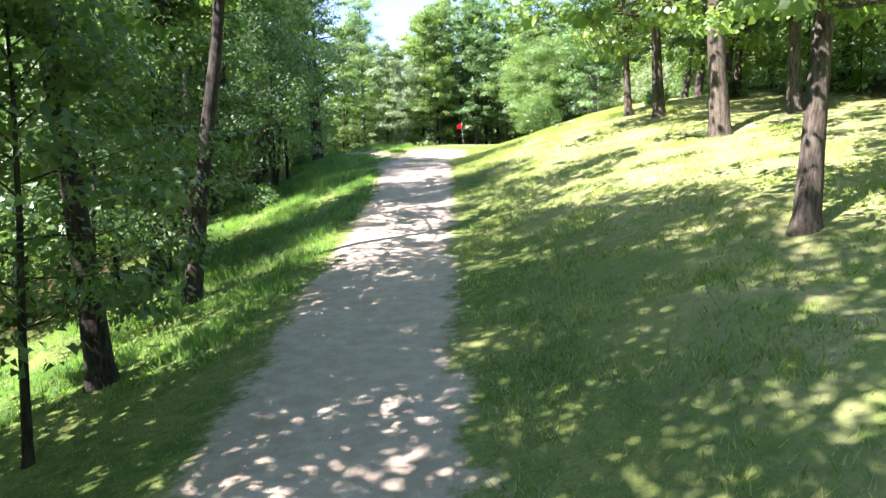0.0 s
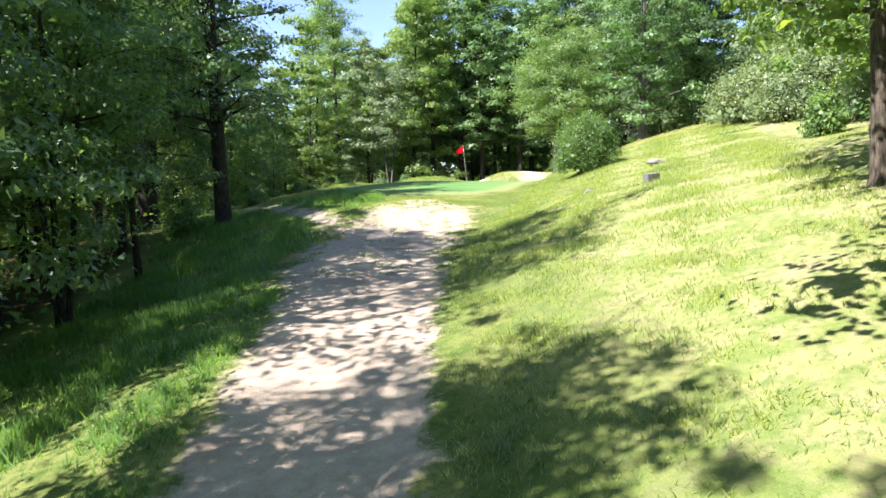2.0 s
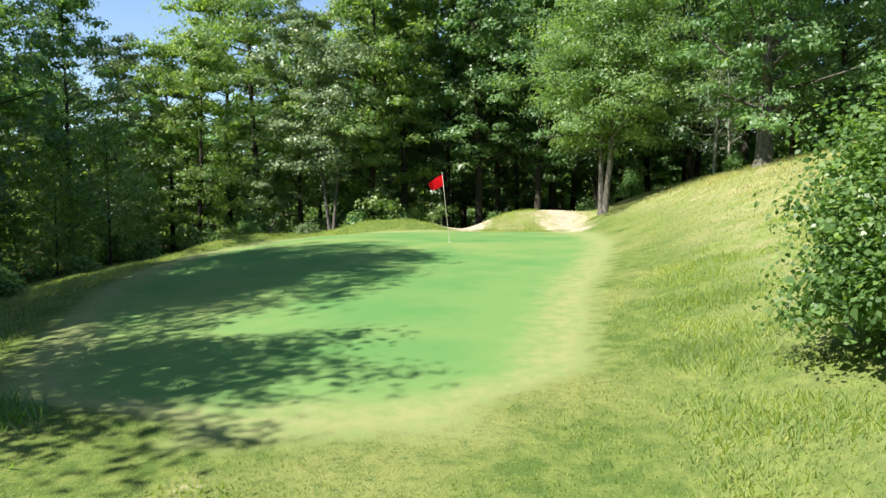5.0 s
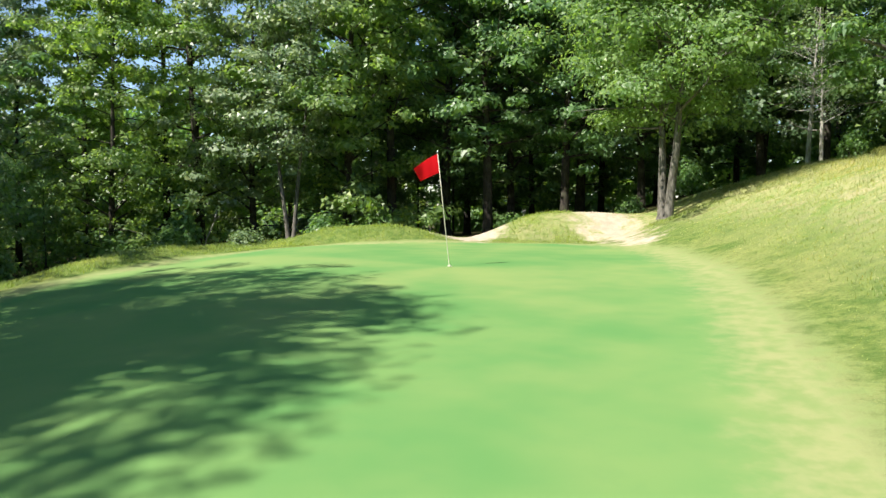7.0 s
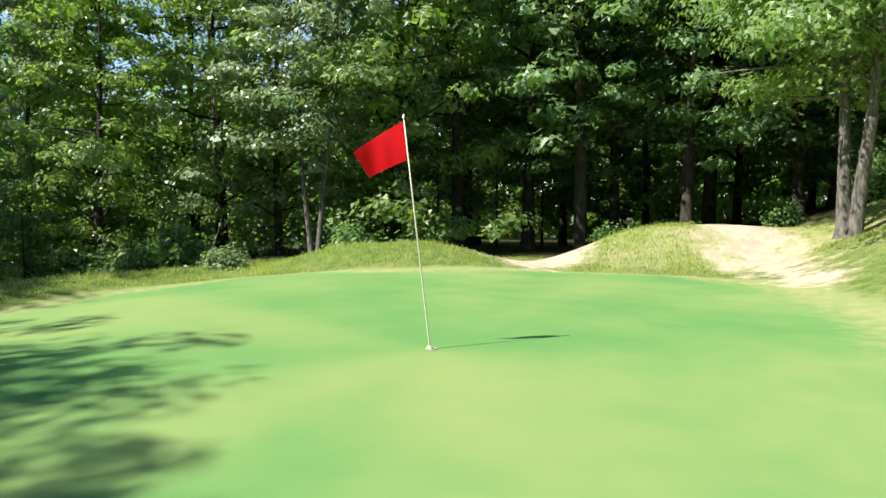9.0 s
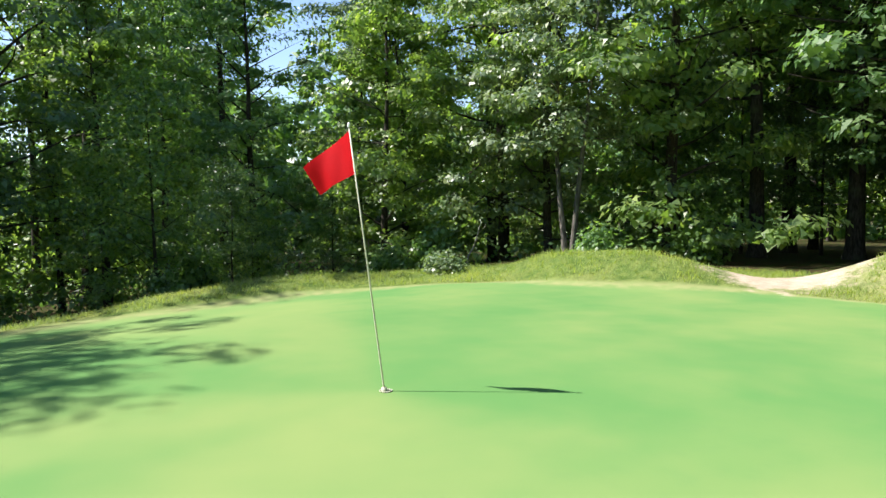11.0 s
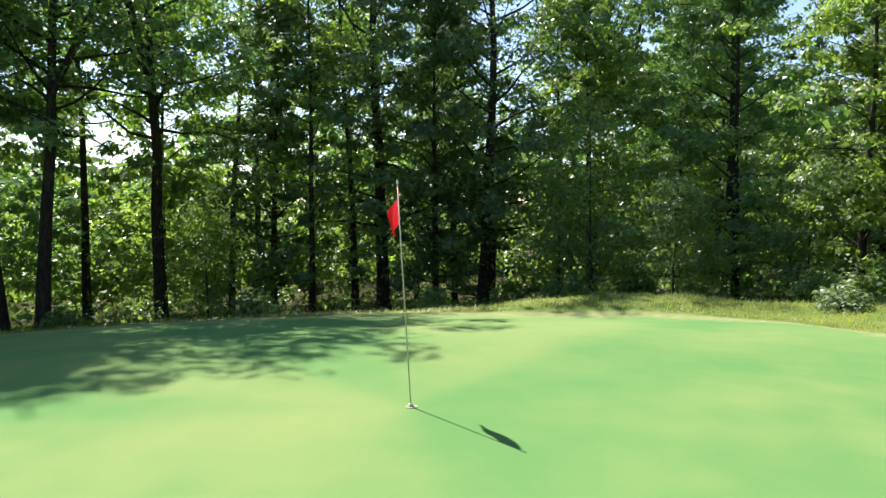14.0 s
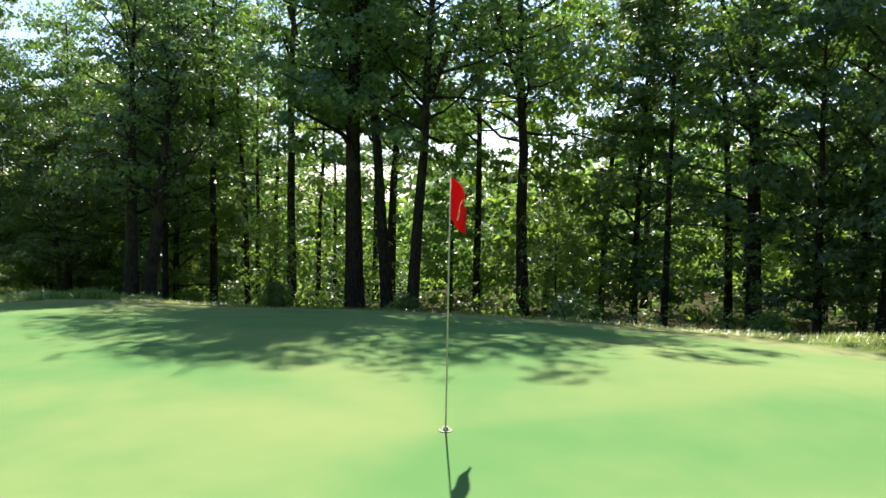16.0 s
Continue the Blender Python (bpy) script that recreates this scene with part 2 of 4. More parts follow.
GROUND = ground_material()
BARK = bark_material("bark_brown", (0.02, 0.017, 0.013), (0.066, 0.057, 0.046))
BARK_MID = bark_material("bark_tan", (0.045, 0.038, 0.028), (0.15, 0.125, 0.095), 8)
BARK_PALE = bark_material("bark_grey", (0.06, 0.056, 0.046), (0.19, 0.178, 0.15), 7)
BARK_WHITE = bark_material("bark_white", (0.2, 0.19, 0.165), (0.5, 0.48, 0.43), 6)
LEAF = leaf_material("leaf_green", (0.058, 0.122, 0.035), (0.192, 0.315, 0.095), 0.45)
LEAF_LIGHT = leaf_material("leaf_bright", (0.086, 0.160, 0.040), (0.254, 0.360, 0.100), 0.5)
LEAF_GREY = leaf_material("leaf_greyish", (0.100, 0.165, 0.070), (0.259, 0.335, 0.164), 0.33)
LEAF_PALE = leaf_material("leaf_pale", (0.100, 0.155, 0.058), (0.240, 0.315, 0.132), 0.28)
LEAF_DARK = leaf_material("leaf_deep", (0.046, 0.100, 0.031), (0.140, 0.230, 0.079), 0.4)
BLADE = leaf_material("grass_blade", (0.105, 0.17, 0.032), (0.30, 0.355, 0.09), 0.4)
LUSH = leaf_material("lush_blade", (0.06, 0.145, 0.03), (0.2, 0.345, 0.075), 0.45)
MEADOW = leaf_material("meadow_blade", (0.125, 0.205, 0.045), (0.335, 0.39, 0.12), 0.4)
STRAW = leaf_material("dry_grass_blade", (0.2, 0.24, 0.08), (0.42, 0.40, 0.19), 0.4)


def cloth_material():
    """Thin woven red cloth that lets some light through."""
    n = Nodes("red_cloth")
    c = n.mix(n.noise(30, 3), (0.74, 0.006, 0.012), (0.8, 0.009, 0.016))
    n.finish(c, 0.7, 0.2)
    tr = n.t.nodes.new("ShaderNodeBsdfTranslucent")
    n.link(c, tr.inputs[0])
    mx = n.t.nodes.new("ShaderNodeMixShader")
    mx.inputs[0].default_value = 0.45
    n.link(n.bsdf.outputs[0], mx.inputs[1])
    n.link(tr.outputs[0], mx.inputs[2])
    n.link(mx.outputs[0], n.out.inputs[0])
    return n.mat


CLOTH = cloth_material()
STICK = plain("painted_stick", (0.48, 0.48, 0.35), (0.58, 0.57, 0.43), 25, 0.4, 0.5)
WHITE = plain("white_plastic", (0.74, 0.74, 0.72), (0.8, 0.8, 0.78), 30, 0.4, 0.5)
# tone of the disc that stands in for shade inside the cup
CUP_SHADE = plain("cup_shade", (0.14, 0.17, 0.1), (0.2, 0.22, 0.14), 20, 0.8)
STONE = plain("pale_stone", (0.15, 0.14, 0.125), (0.32, 0.30, 0.28), 9, 0.85, 0.3, 0.6)
CONCRETE = plain("grey_concrete", (0.10, 0.105, 0.11), (0.21, 0.215, 0.22), 14, 0.85, 0.3, 0.4)
WOOD_DEAD = plain("weathered_wood", (0.27, 0.25, 0.21), (0.45, 0.42, 0.36), 12, 0.85, 0.2, 0.4)

# ---- mesh helpers ----


def mesh_of(name, verts, faces, material, smoothed=False):
    me = bpy.data.meshes.new(name)
    verts = np.asarray(verts, np.float32)
    if isinstance(faces, np.ndarray):
        k = faces.shape[1]
        me.vertices.add(len(verts))
        me.vertices.foreach_set("co", verts.ravel())
        me.loops.add(faces.size)
        me.loops.foreach_set("vertex_index", faces.ravel().astype(np.int32))
        me.polygons.add(len(faces))
        me.polygons.foreach_set("loop_start", np.arange(0, faces.size, k, dtype=np.int32))
        me.update(calc_edges=True)
    else:
        me.from_pydata(verts.tolist(), [], faces)
    me.materials.append(material)
    if smoothed:
        me.polygons.foreach_set("use_smooth", [True] * len(me.polygons))
    me.validate()
    return me


def child(name, me, parent, label=""):
    ob = new(name, me)
    ob.parent = parent
    return tagged(ob, label)


def part(name, bm, material, parent, label=""):
    me = bpy.data.meshes.new(name)
    bm.to_mesh(me)
    bm.free()
    me.materials.append(material)
    me.polygons.foreach_set("use_smooth", [True] * len(me.polygons))
    return child(name, me, parent, label)


def tube(verts, faces, pts, radii, sides=7):
    """Adds a tapered tube along pts to the lists."""
    pts = [Vector(p) for p in pts]
    start = len(verts)
    for i, (p, r) in enumerate(zip(pts, radii)):
        d = (pts[min(i + 1, len(pts) - 1)] - pts[max(i - 1, 0)]).normalized()
        a = d.orthogonal().normalized() if abs(d.z) < 0.98 else Vector((1, 0, 0)) - d * d.x
        a.normalize()
        b = d.cross(a)
        for k in range(sides):
            t = 2 * math.pi * k / sides
            verts.append(p + (a * math.cos(t) + b * math.sin(t)) * r)
    for i in range(len(pts) - 1):
        for k in range(sides):
            q = start + i * sides
            faces.append((q + k, q + (k + 1) % sides, q + sides + (k + 1) % sides, q + sides + k))
    faces.append(tuple(start + (len(pts) - 1) * sides + k for k in range(sides)))


def leaf_quads(rng, centres, spread, each, size, droop=0.25, flat=0.7, outward=None, fine=False):
    """Leaves in loose sprays round the centres: folded kites or, for small far ones, pointed triangles."""
    if fine:
        each, size = each * 2, size * 0.72
    c = np.repeat(np.asarray(centres), each, axis=0)
    s = np.repeat(np.asarray(spread), each, axis=0)
    n = len(c)
    g = rng.normal(size=(n, 3))
    g *= np.minimum(1.0, 1.9 / np.maximum(np.linalg.norm(g, axis=1, keepdims=True), 1e-6))
    p = c + g * s
    p[:, 2] -= droop * (g[:, 0] ** 2 + g[:, 1] ** 2) * s[:, 2]
    nrm = rng.normal(size=(n, 3)) * 0.36 + g / np.maximum(np.linalg.norm(g, axis=1, keepdims=True), 0.3) * 0.8
    nrm[:, 2] += flat
    if outward is not None:
        nrm += np.repeat(np.asarray(outward), each, axis=0) * 0.4
    nrm /= np.linalg.norm(nrm, axis=1, keepdims=True)
    ax = rng.normal(size=(n, 3))
    ax[:, 2] -= 0.35
    ax -= nrm * np.sum(ax * nrm, axis=1, keepdims=True)
    ax /= np.linalg.norm(ax, axis=1, keepdims=True)
    side = np.cross(nrm, ax)
    ln = size * rng.uniform(0.65, 1.3, (n, 1))
    w = ln * rng.uniform(0.3, 0.42, (n, 1))
    lift = nrm * ln * 0.1
    if fine:
        v = np.empty((n, 3, 3))
        v[:, 0] = p - ax * ln * 0.5 + side * w
        v[:, 1] = p - ax * ln * 0.4 - side * w * 0.9 + lift
        v[:, 2] = p + ax * ln * 0.55
        return v.reshape(-1, 3), np.arange(3 * n).reshape(-1, 3)
    v = np.empty((n, 4, 3))
    v[:, 0] = p - ax * ln * 0.5
    v[:, 1] = p - ax * ln * 0.05 + side * w + lift
    v[:, 2] = p + ax * ln * 0.5
    v[:, 3] = p - ax * ln * 0.05 - side * w + lift
    return v.reshape(-1, 3), np.arange(4 * n).reshape(-1, 4)


def make_tree(kind, seed, h, r, clear, spread, limbs, each, size, leaf, bark, tiers=False, lean=0.0, stems=1, fork=0.0, ragged=1.0, twigs=False, clump=1.0, fine=True, heart=0.0):
    """One tree: an Empty at its foot with trunk with limbs, and crown. clear: height of the lowest limb; spread: crown radius."""
    rng = np.random.default_rng(seed)
    tv, tf, cs, sp, ow = [], [], [], [], []
    bv, bf = [], []
    for st in range(stems):
        off = Vector((0, 0, 0)) if stems == 1 else Vector((math.cos(st * 2.4 + seed), math.sin(st * 2.4 + seed), 0)) * r * 1.1
        out = off.normalized() * (0.09 if stems > 1 else 0) + Vector((rng.normal() * 0.015 + lean, rng.normal() * 0.015, 0))
        hh = h * (1 - 0.12 * st)
        ks = np.linspace(0, 1, 10)
        wob = np.cumsum(rng.normal(size=(10, 2)) * 0.02 * hh / 3, axis=0)
        line = [off + out * (k * hh) + Vector((wob[i, 0] * k, wob[i, 1] * k, k * hh)) for i, k in enumerate(ks)]
        line = [off + Vector((0, 0, -0.5))] + [line[0]] + [line[0].lerp(line[1], 0.2)] + line[1:]
        rad = [1.75, 1.4, 1.05] + [1 - 0.9 * k ** 0.9 for k in ks[1:]]
        tube(tv, tf, line, [r * q for q in rad], 9)
        if fork:
            a, w = line[3].lerp(line[-1], fork), Vector((0.55, 0.3, 1.0))
            b = a + w * (0.16 * hh)
            c = b + Vector((0.12, 0.05, 1.0)) * (0.3 * hh)
            tube(tv, tf, [a - w * 0.3, a, a.lerp(b, 0.5), b, b.lerp(c, 0.5) + Vector((0.1, 0, 0)), c], [r * q for q in (0.5, 0.55, 0.48, 0.4, 0.24, 0.06)], 8)

        def on_trunk(z):
            k = min(max(z / hh, 0), 0.999) * 9
            i = int(k)
            full = [line[1]] + line[3:]
            return full[i].lerp(full[i + 1], k - i)

        for b in range(limbs):
            f = (b + rng.uniform(0, 0.9)) / limbs
            z = clear + (hh * 0.97 - clear) * f
            az = b * 2.399 + rng.uniform(-0.5, 0.5) + st * 1.3
            prof = (0.72 + 0.33 * math.sin(math.pi * f ** 0.8)) * (1 - 0.62 * f ** 5) if not tiers else (1.05 - 0.8 * f)
            ln = spread * prof * rng.uniform(0.6, 1.15) ** ragged
            rise = rng.uniform(0.0, 0.25) if tiers else rng.uniform(-0.05, 0.5) + 0.9 * f * f
            a = on_trunk(z)
            d = Vector((math.cos(az), math.sin(az), rise)).normalized()
            pts = [a]
            for i in range(4):
                d = (d + Vector(rng.normal(size=3) * 0.16) + Vector((0, 0, -0.05 if tiers else 0.04))).normalized()
                pts.append(pts[-1] + d * ln / 4)
            br = r * (0.34 - 0.22 * f)
            tube(bv, bf, pts, [br, br * 0.75, br * 0.5, br * 0.32, br * 0.12], 5 if twigs else 4)
            for q in (0.4, 0.62, 0.84, 1.04):
                if rng.random() < 0.1 * ragged:
                    continue
                i = min(int(q * 4), 3)
                c = pts[i].lerp(pts[i + 1], q * 4 - i)
                sd = Vector(rng.normal(size=3) * (0.2 if tiers else 0.25) * spread)
                sd.z *= 0.5
                if twigs and q < 1:
                    tube(bv, bf, [c, c.lerp(c + sd, 0.5) + Vector((0, 0, 0.05)), c + sd], [br * 0.3, br * 0.2, br * 0.06], 4)
                cs.append(c + sd * 0.8)
                ow.append((math.cos(az), math.sin(az), 0.0))
                k = clump * (0.17 + 0.053 * spread) * rng.uniform(0.6, 1.4)
                sp.append((k * 1.15, k * 1.15, k * (0.3 if tiers else 0.46)))
        top = on_trunk(hh * 0.98)
        cs.append(top)
        ow.append((0, 0, 0.3))
        sp.append((0.35, 0.35, 0.5))
    tree = tagged(new(kind), category="tree")
    child("trunk", mesh_of("trunk", tv, tf, bark, True), tree)
    tagged(child("branchwork", mesh_of("branchwork", bv, bf, bark, True), tree), kind="stuff")
    v, f = leaf_quads(rng, np.array([tuple(c) for c in cs]), np.array(sp), each, size, 0.25, 0.6, ow, fine)
    # heart: large hidden inner leaves, added to block light and thicken the shade
    if heart:
        hv, hf = leaf_quads(rng, np.array([tuple(c) for c in cs]) - (0, 0, 0.12), np.array(sp) * 0.6, 9, heart * 0.68, 0.1, 0.5, ow, fine)
        v, f = np.vstack([v, hv]), np.vstack([f, hf + len(v)])
    child("crown", mesh_of("crown", v, f, leaf), tree)
    return tree


def stand(ob, x, y, turn=0.0, scale=1.0, tall=1.0, sink=0.05, tilt=0.0):
    """Pose of a thing that stands on the land at x, y."""
    return pose(x, y, float(height(x, y)) - sink, tilt, 0, turn) @ Matrix.Diagonal((scale, scale, scale * tall, 1))


# ---- ground, path, green ----


def spaced(lo, a, b, hi, fine, grow):
    """Coordinates with even fine steps between a and b, growing outside."""
    mid = list(np.arange(a, b + fine / 2, fine))
    left, right, s = [], [], fine
    p = a
    while p > lo:
        s *= grow
        p -= s
        left.append(p)
    s, p = fine, b
    while p < hi:
        s *= grow
        p += s
        right.append(p)
    return np.array(left[::-1] + mid + right)


def sheet(name, xs, ys, keep=None, lift=0.0, rim=None):
    """A piece of the land as a grid, with what grows on it as point attributes; its rim dips into the ground."""
    X, Y = np.meshgrid(xs, ys)
    Z = height(X, Y) + lift
    if rim is not None:
        Z = Z - 0.03 * smooth(0.35, 0.0, rim(X, Y))
    nx, ny = len(xs), len(ys)
    i = np.arange(nx * ny).reshape(ny, nx)
    q = np.stack([i[:-1, :-1], i[:-1, 1:], i[1:, 1:], i[1:, :-1]], -1).reshape(-1, 4)
    if keep is not None:
        ok = keep(X, Y).ravel()
        q = q[ok[q].all(axis=1)]
        used = np.unique(q)
        back = np.zeros(nx * ny, int)
        back[used] = np.arange(len(used))
        q = back[q]
    else:
        used = np.arange(nx * ny)
    x, y = X.ravel()[used], Y.ravel()[used]
    me = mesh_of(name, np.stack([x, y, Z.ravel()[used]], -1), q, GROUND, True)
    dry = smooth(0.3, 3.4, x - right_edge(y)) * (0.7 + 0.25 * smooth(-40, -10, y)) + 0.75 * bump(x, y, 5.5, 8.6, 3.0, 1.8, 0) * smooth(6.2, 7.4, y)
    for nm, val in (("green", np.clip(green_depth(x, y) * (1 + 1.6 * smooth(5.6, 7.2, y)), -3, 3)), ("sand", np.clip(path_depth(x, y) * (1 - 0.55 * smooth(-31, -27, y)), -3, 3)),
                    ("woods", shade_floor(x, y)), ("dry", np.clip(dry, 0, 1))):
        me.attributes.new(nm, "FLOAT", "POINT").data.foreach_set("value", val.astype(np.float32))
    return tagged(new(name, me), kind="structure")


tagged(sheet("ground", spaced(-900, -17, 9, 900, 0.25, 1.14), spaced(-900, -64, 14, 900, 0.25, 1.14)),
       "uneven grassy slope with leaf litter under the trees", "ground")
tagged(sheet("path", np.arange(-17, 9.1, 0.25), np.arange(-64, 14.1, 0.25), lambda x, y: path_depth(x, y) > -1.3, 0.004, lambda x, y: path_depth(x, y) + 1.3),
       "worn pale sandy gravel path through rough grass", "path")
tagged(sheet("putting_green", np.arange(-10, 7.6, 0.25), np.arange(-17, 9.3, 0.25), lambda x, y: green_depth(x, y) > -1.5, 0.008, lambda x, y: np.minimum(green_depth(x, y) + 1.5, 0.35 - path_depth(x, y) * 0.5)),
       "smooth short-mown pale green putting turf with yellowish apron", "putting green")

# ---- flagstick and cup ----


def make_flagstick():
    stick = tagged(new("flagstick"), "thin pale flagstick leaning in the cup with a red flag", "flagstick")
    foot, top = Vector((0, 0, -0.1)), Vector((-0.25, -0.11, 2.11))
    v, f = [], []
    tube(v, f, [foot, foot.lerp(top, 0.5), top], [0.008, 0.007, 0.0055], 10)
    child("pole", mesh_of("pole", v, f, STICK, True), stick)
    v, f = [], []
    tube(v, f, [top - Vector((0, 0, 0.01)), top + Vector((0, 0, 0.012)), top + Vector((0, 0, 0.03))], [0.011, 0.012, 0.004], 10)
    child("finial", mesh_of("finial", v, f, WHITE, True), stick, "small white cap")
    d = (top - foot).normalized()
    out = Vector((-0.97, -0.14, 0)).normalized()
    across = out.cross(d).normalized()
    nu, nv = 26, 18
    v, f = [], []

    def cloth(a, b, off):
        p = top - d * (0.035 + 0.345 * b) + out * (0.45 * a * (1 - 0.22 * b)) - Vector((0, 0, 0.28)) * a ** 1.15 * (1 - 0.42 * b)
        wave = 0.045 * math.sin(math.pi * a) * (1.2 - b) + 0.03 * a * math.sin(6.0 * a + 1.6 * b + 0.4) + 0.006 * a * math.sin(13 * a - 3 * b)
        return p + across * (wave + off)

    for side in (1, -1):
        base = len(v)
        for j in range(nv + 1):
            for i in range(nu + 1):
                a, b = i / nu, j / nv
                v.append(cloth(a, b, 0.0012 * side))
        for j in range(nv):
            for i in range(nu):
                q = base + j * (nu + 1) + i
                quad = (q, q + 1, q + nu + 2, q + nu + 1)
                f.append(quad if side > 0 else quad[::-1])
    flag = child("flag", mesh_of("flag", v, f, CLOTH, True), stick, "red cloth flag lifted by the wind")
    font = bpy.data.curves.new("figure", "FONT")
    font.body, font.size, font.align_x, font.resolution_u = "6", 1.0, "CENTER", 6
    pattern = bpy.data.objects.new("figure", font)
    scene.collection.objects.link(pattern)
    flat = bpy.data.meshes.new_from_object(pattern.evaluated_get(bpy.context.evaluated_depsgraph_get()))
    bm = bmesh.new()
    bm.from_mesh(flat)
    bpy.data.objects.remove(pattern)
    bmesh.ops.triangulate(bm, faces=bm.faces[:])
    bmesh.ops.subdivide_edges(bm, edges=[e for e in bm.edges if e.calc_length() > 0.15], cuts=2)
    for p in bm.verts:
        p.co = cloth(0.5 + p.co.x * 0.36, 0.82 - p.co.y * 0.9, 0.0045)
    part("numeral", bm, WHITE, flag, "white figure six")
    v, f = [], []
    tube(v, f, [foot.lerp(top, 0.045), foot.lerp(top, 0.06)], [0.024, 0.024], 12)
    child("ferrule", mesh_of("ferrule", v, f, STICK, True), stick)
    return stick


def make_cup():
    cup = tagged(new("golf_cup"), "round golf cup with a white rim set in the green", "golf cup")
    bm = bmesh.new()
    z0 = float(height(0, 0)) + 0.012
    rings = []
    for r, z in ((0.054, 0.0), (0.054, 0.003), (0.049, 0.003), (0.049, -0.09)):
        rings.append([bm.verts.new((r * math.cos(k * math.tau / 28), r * math.sin(k * math.tau / 28), z0 + z)) for k in range(28)])
    for a, b in zip(rings, rings[1:]):
        for k in range(28):
            bm.faces.new((a[k], a[(k + 1) % 28], b[(k + 1) % 28], b[k]))
    part("rim", bm, STICK, cup)
    # flat dark disc just below the rim, painted as the hole's shade
    bm = bmesh.new()
    bmesh.ops.create_circle(bm, cap_ends=True, segments=28, radius=0.0485, matrix=Matrix.Translation((0, 0, z0 + 0.002)))
    part("floor", bm, CUP_SHADE, cup)
    return cup


make_flagstick()
make_cup()

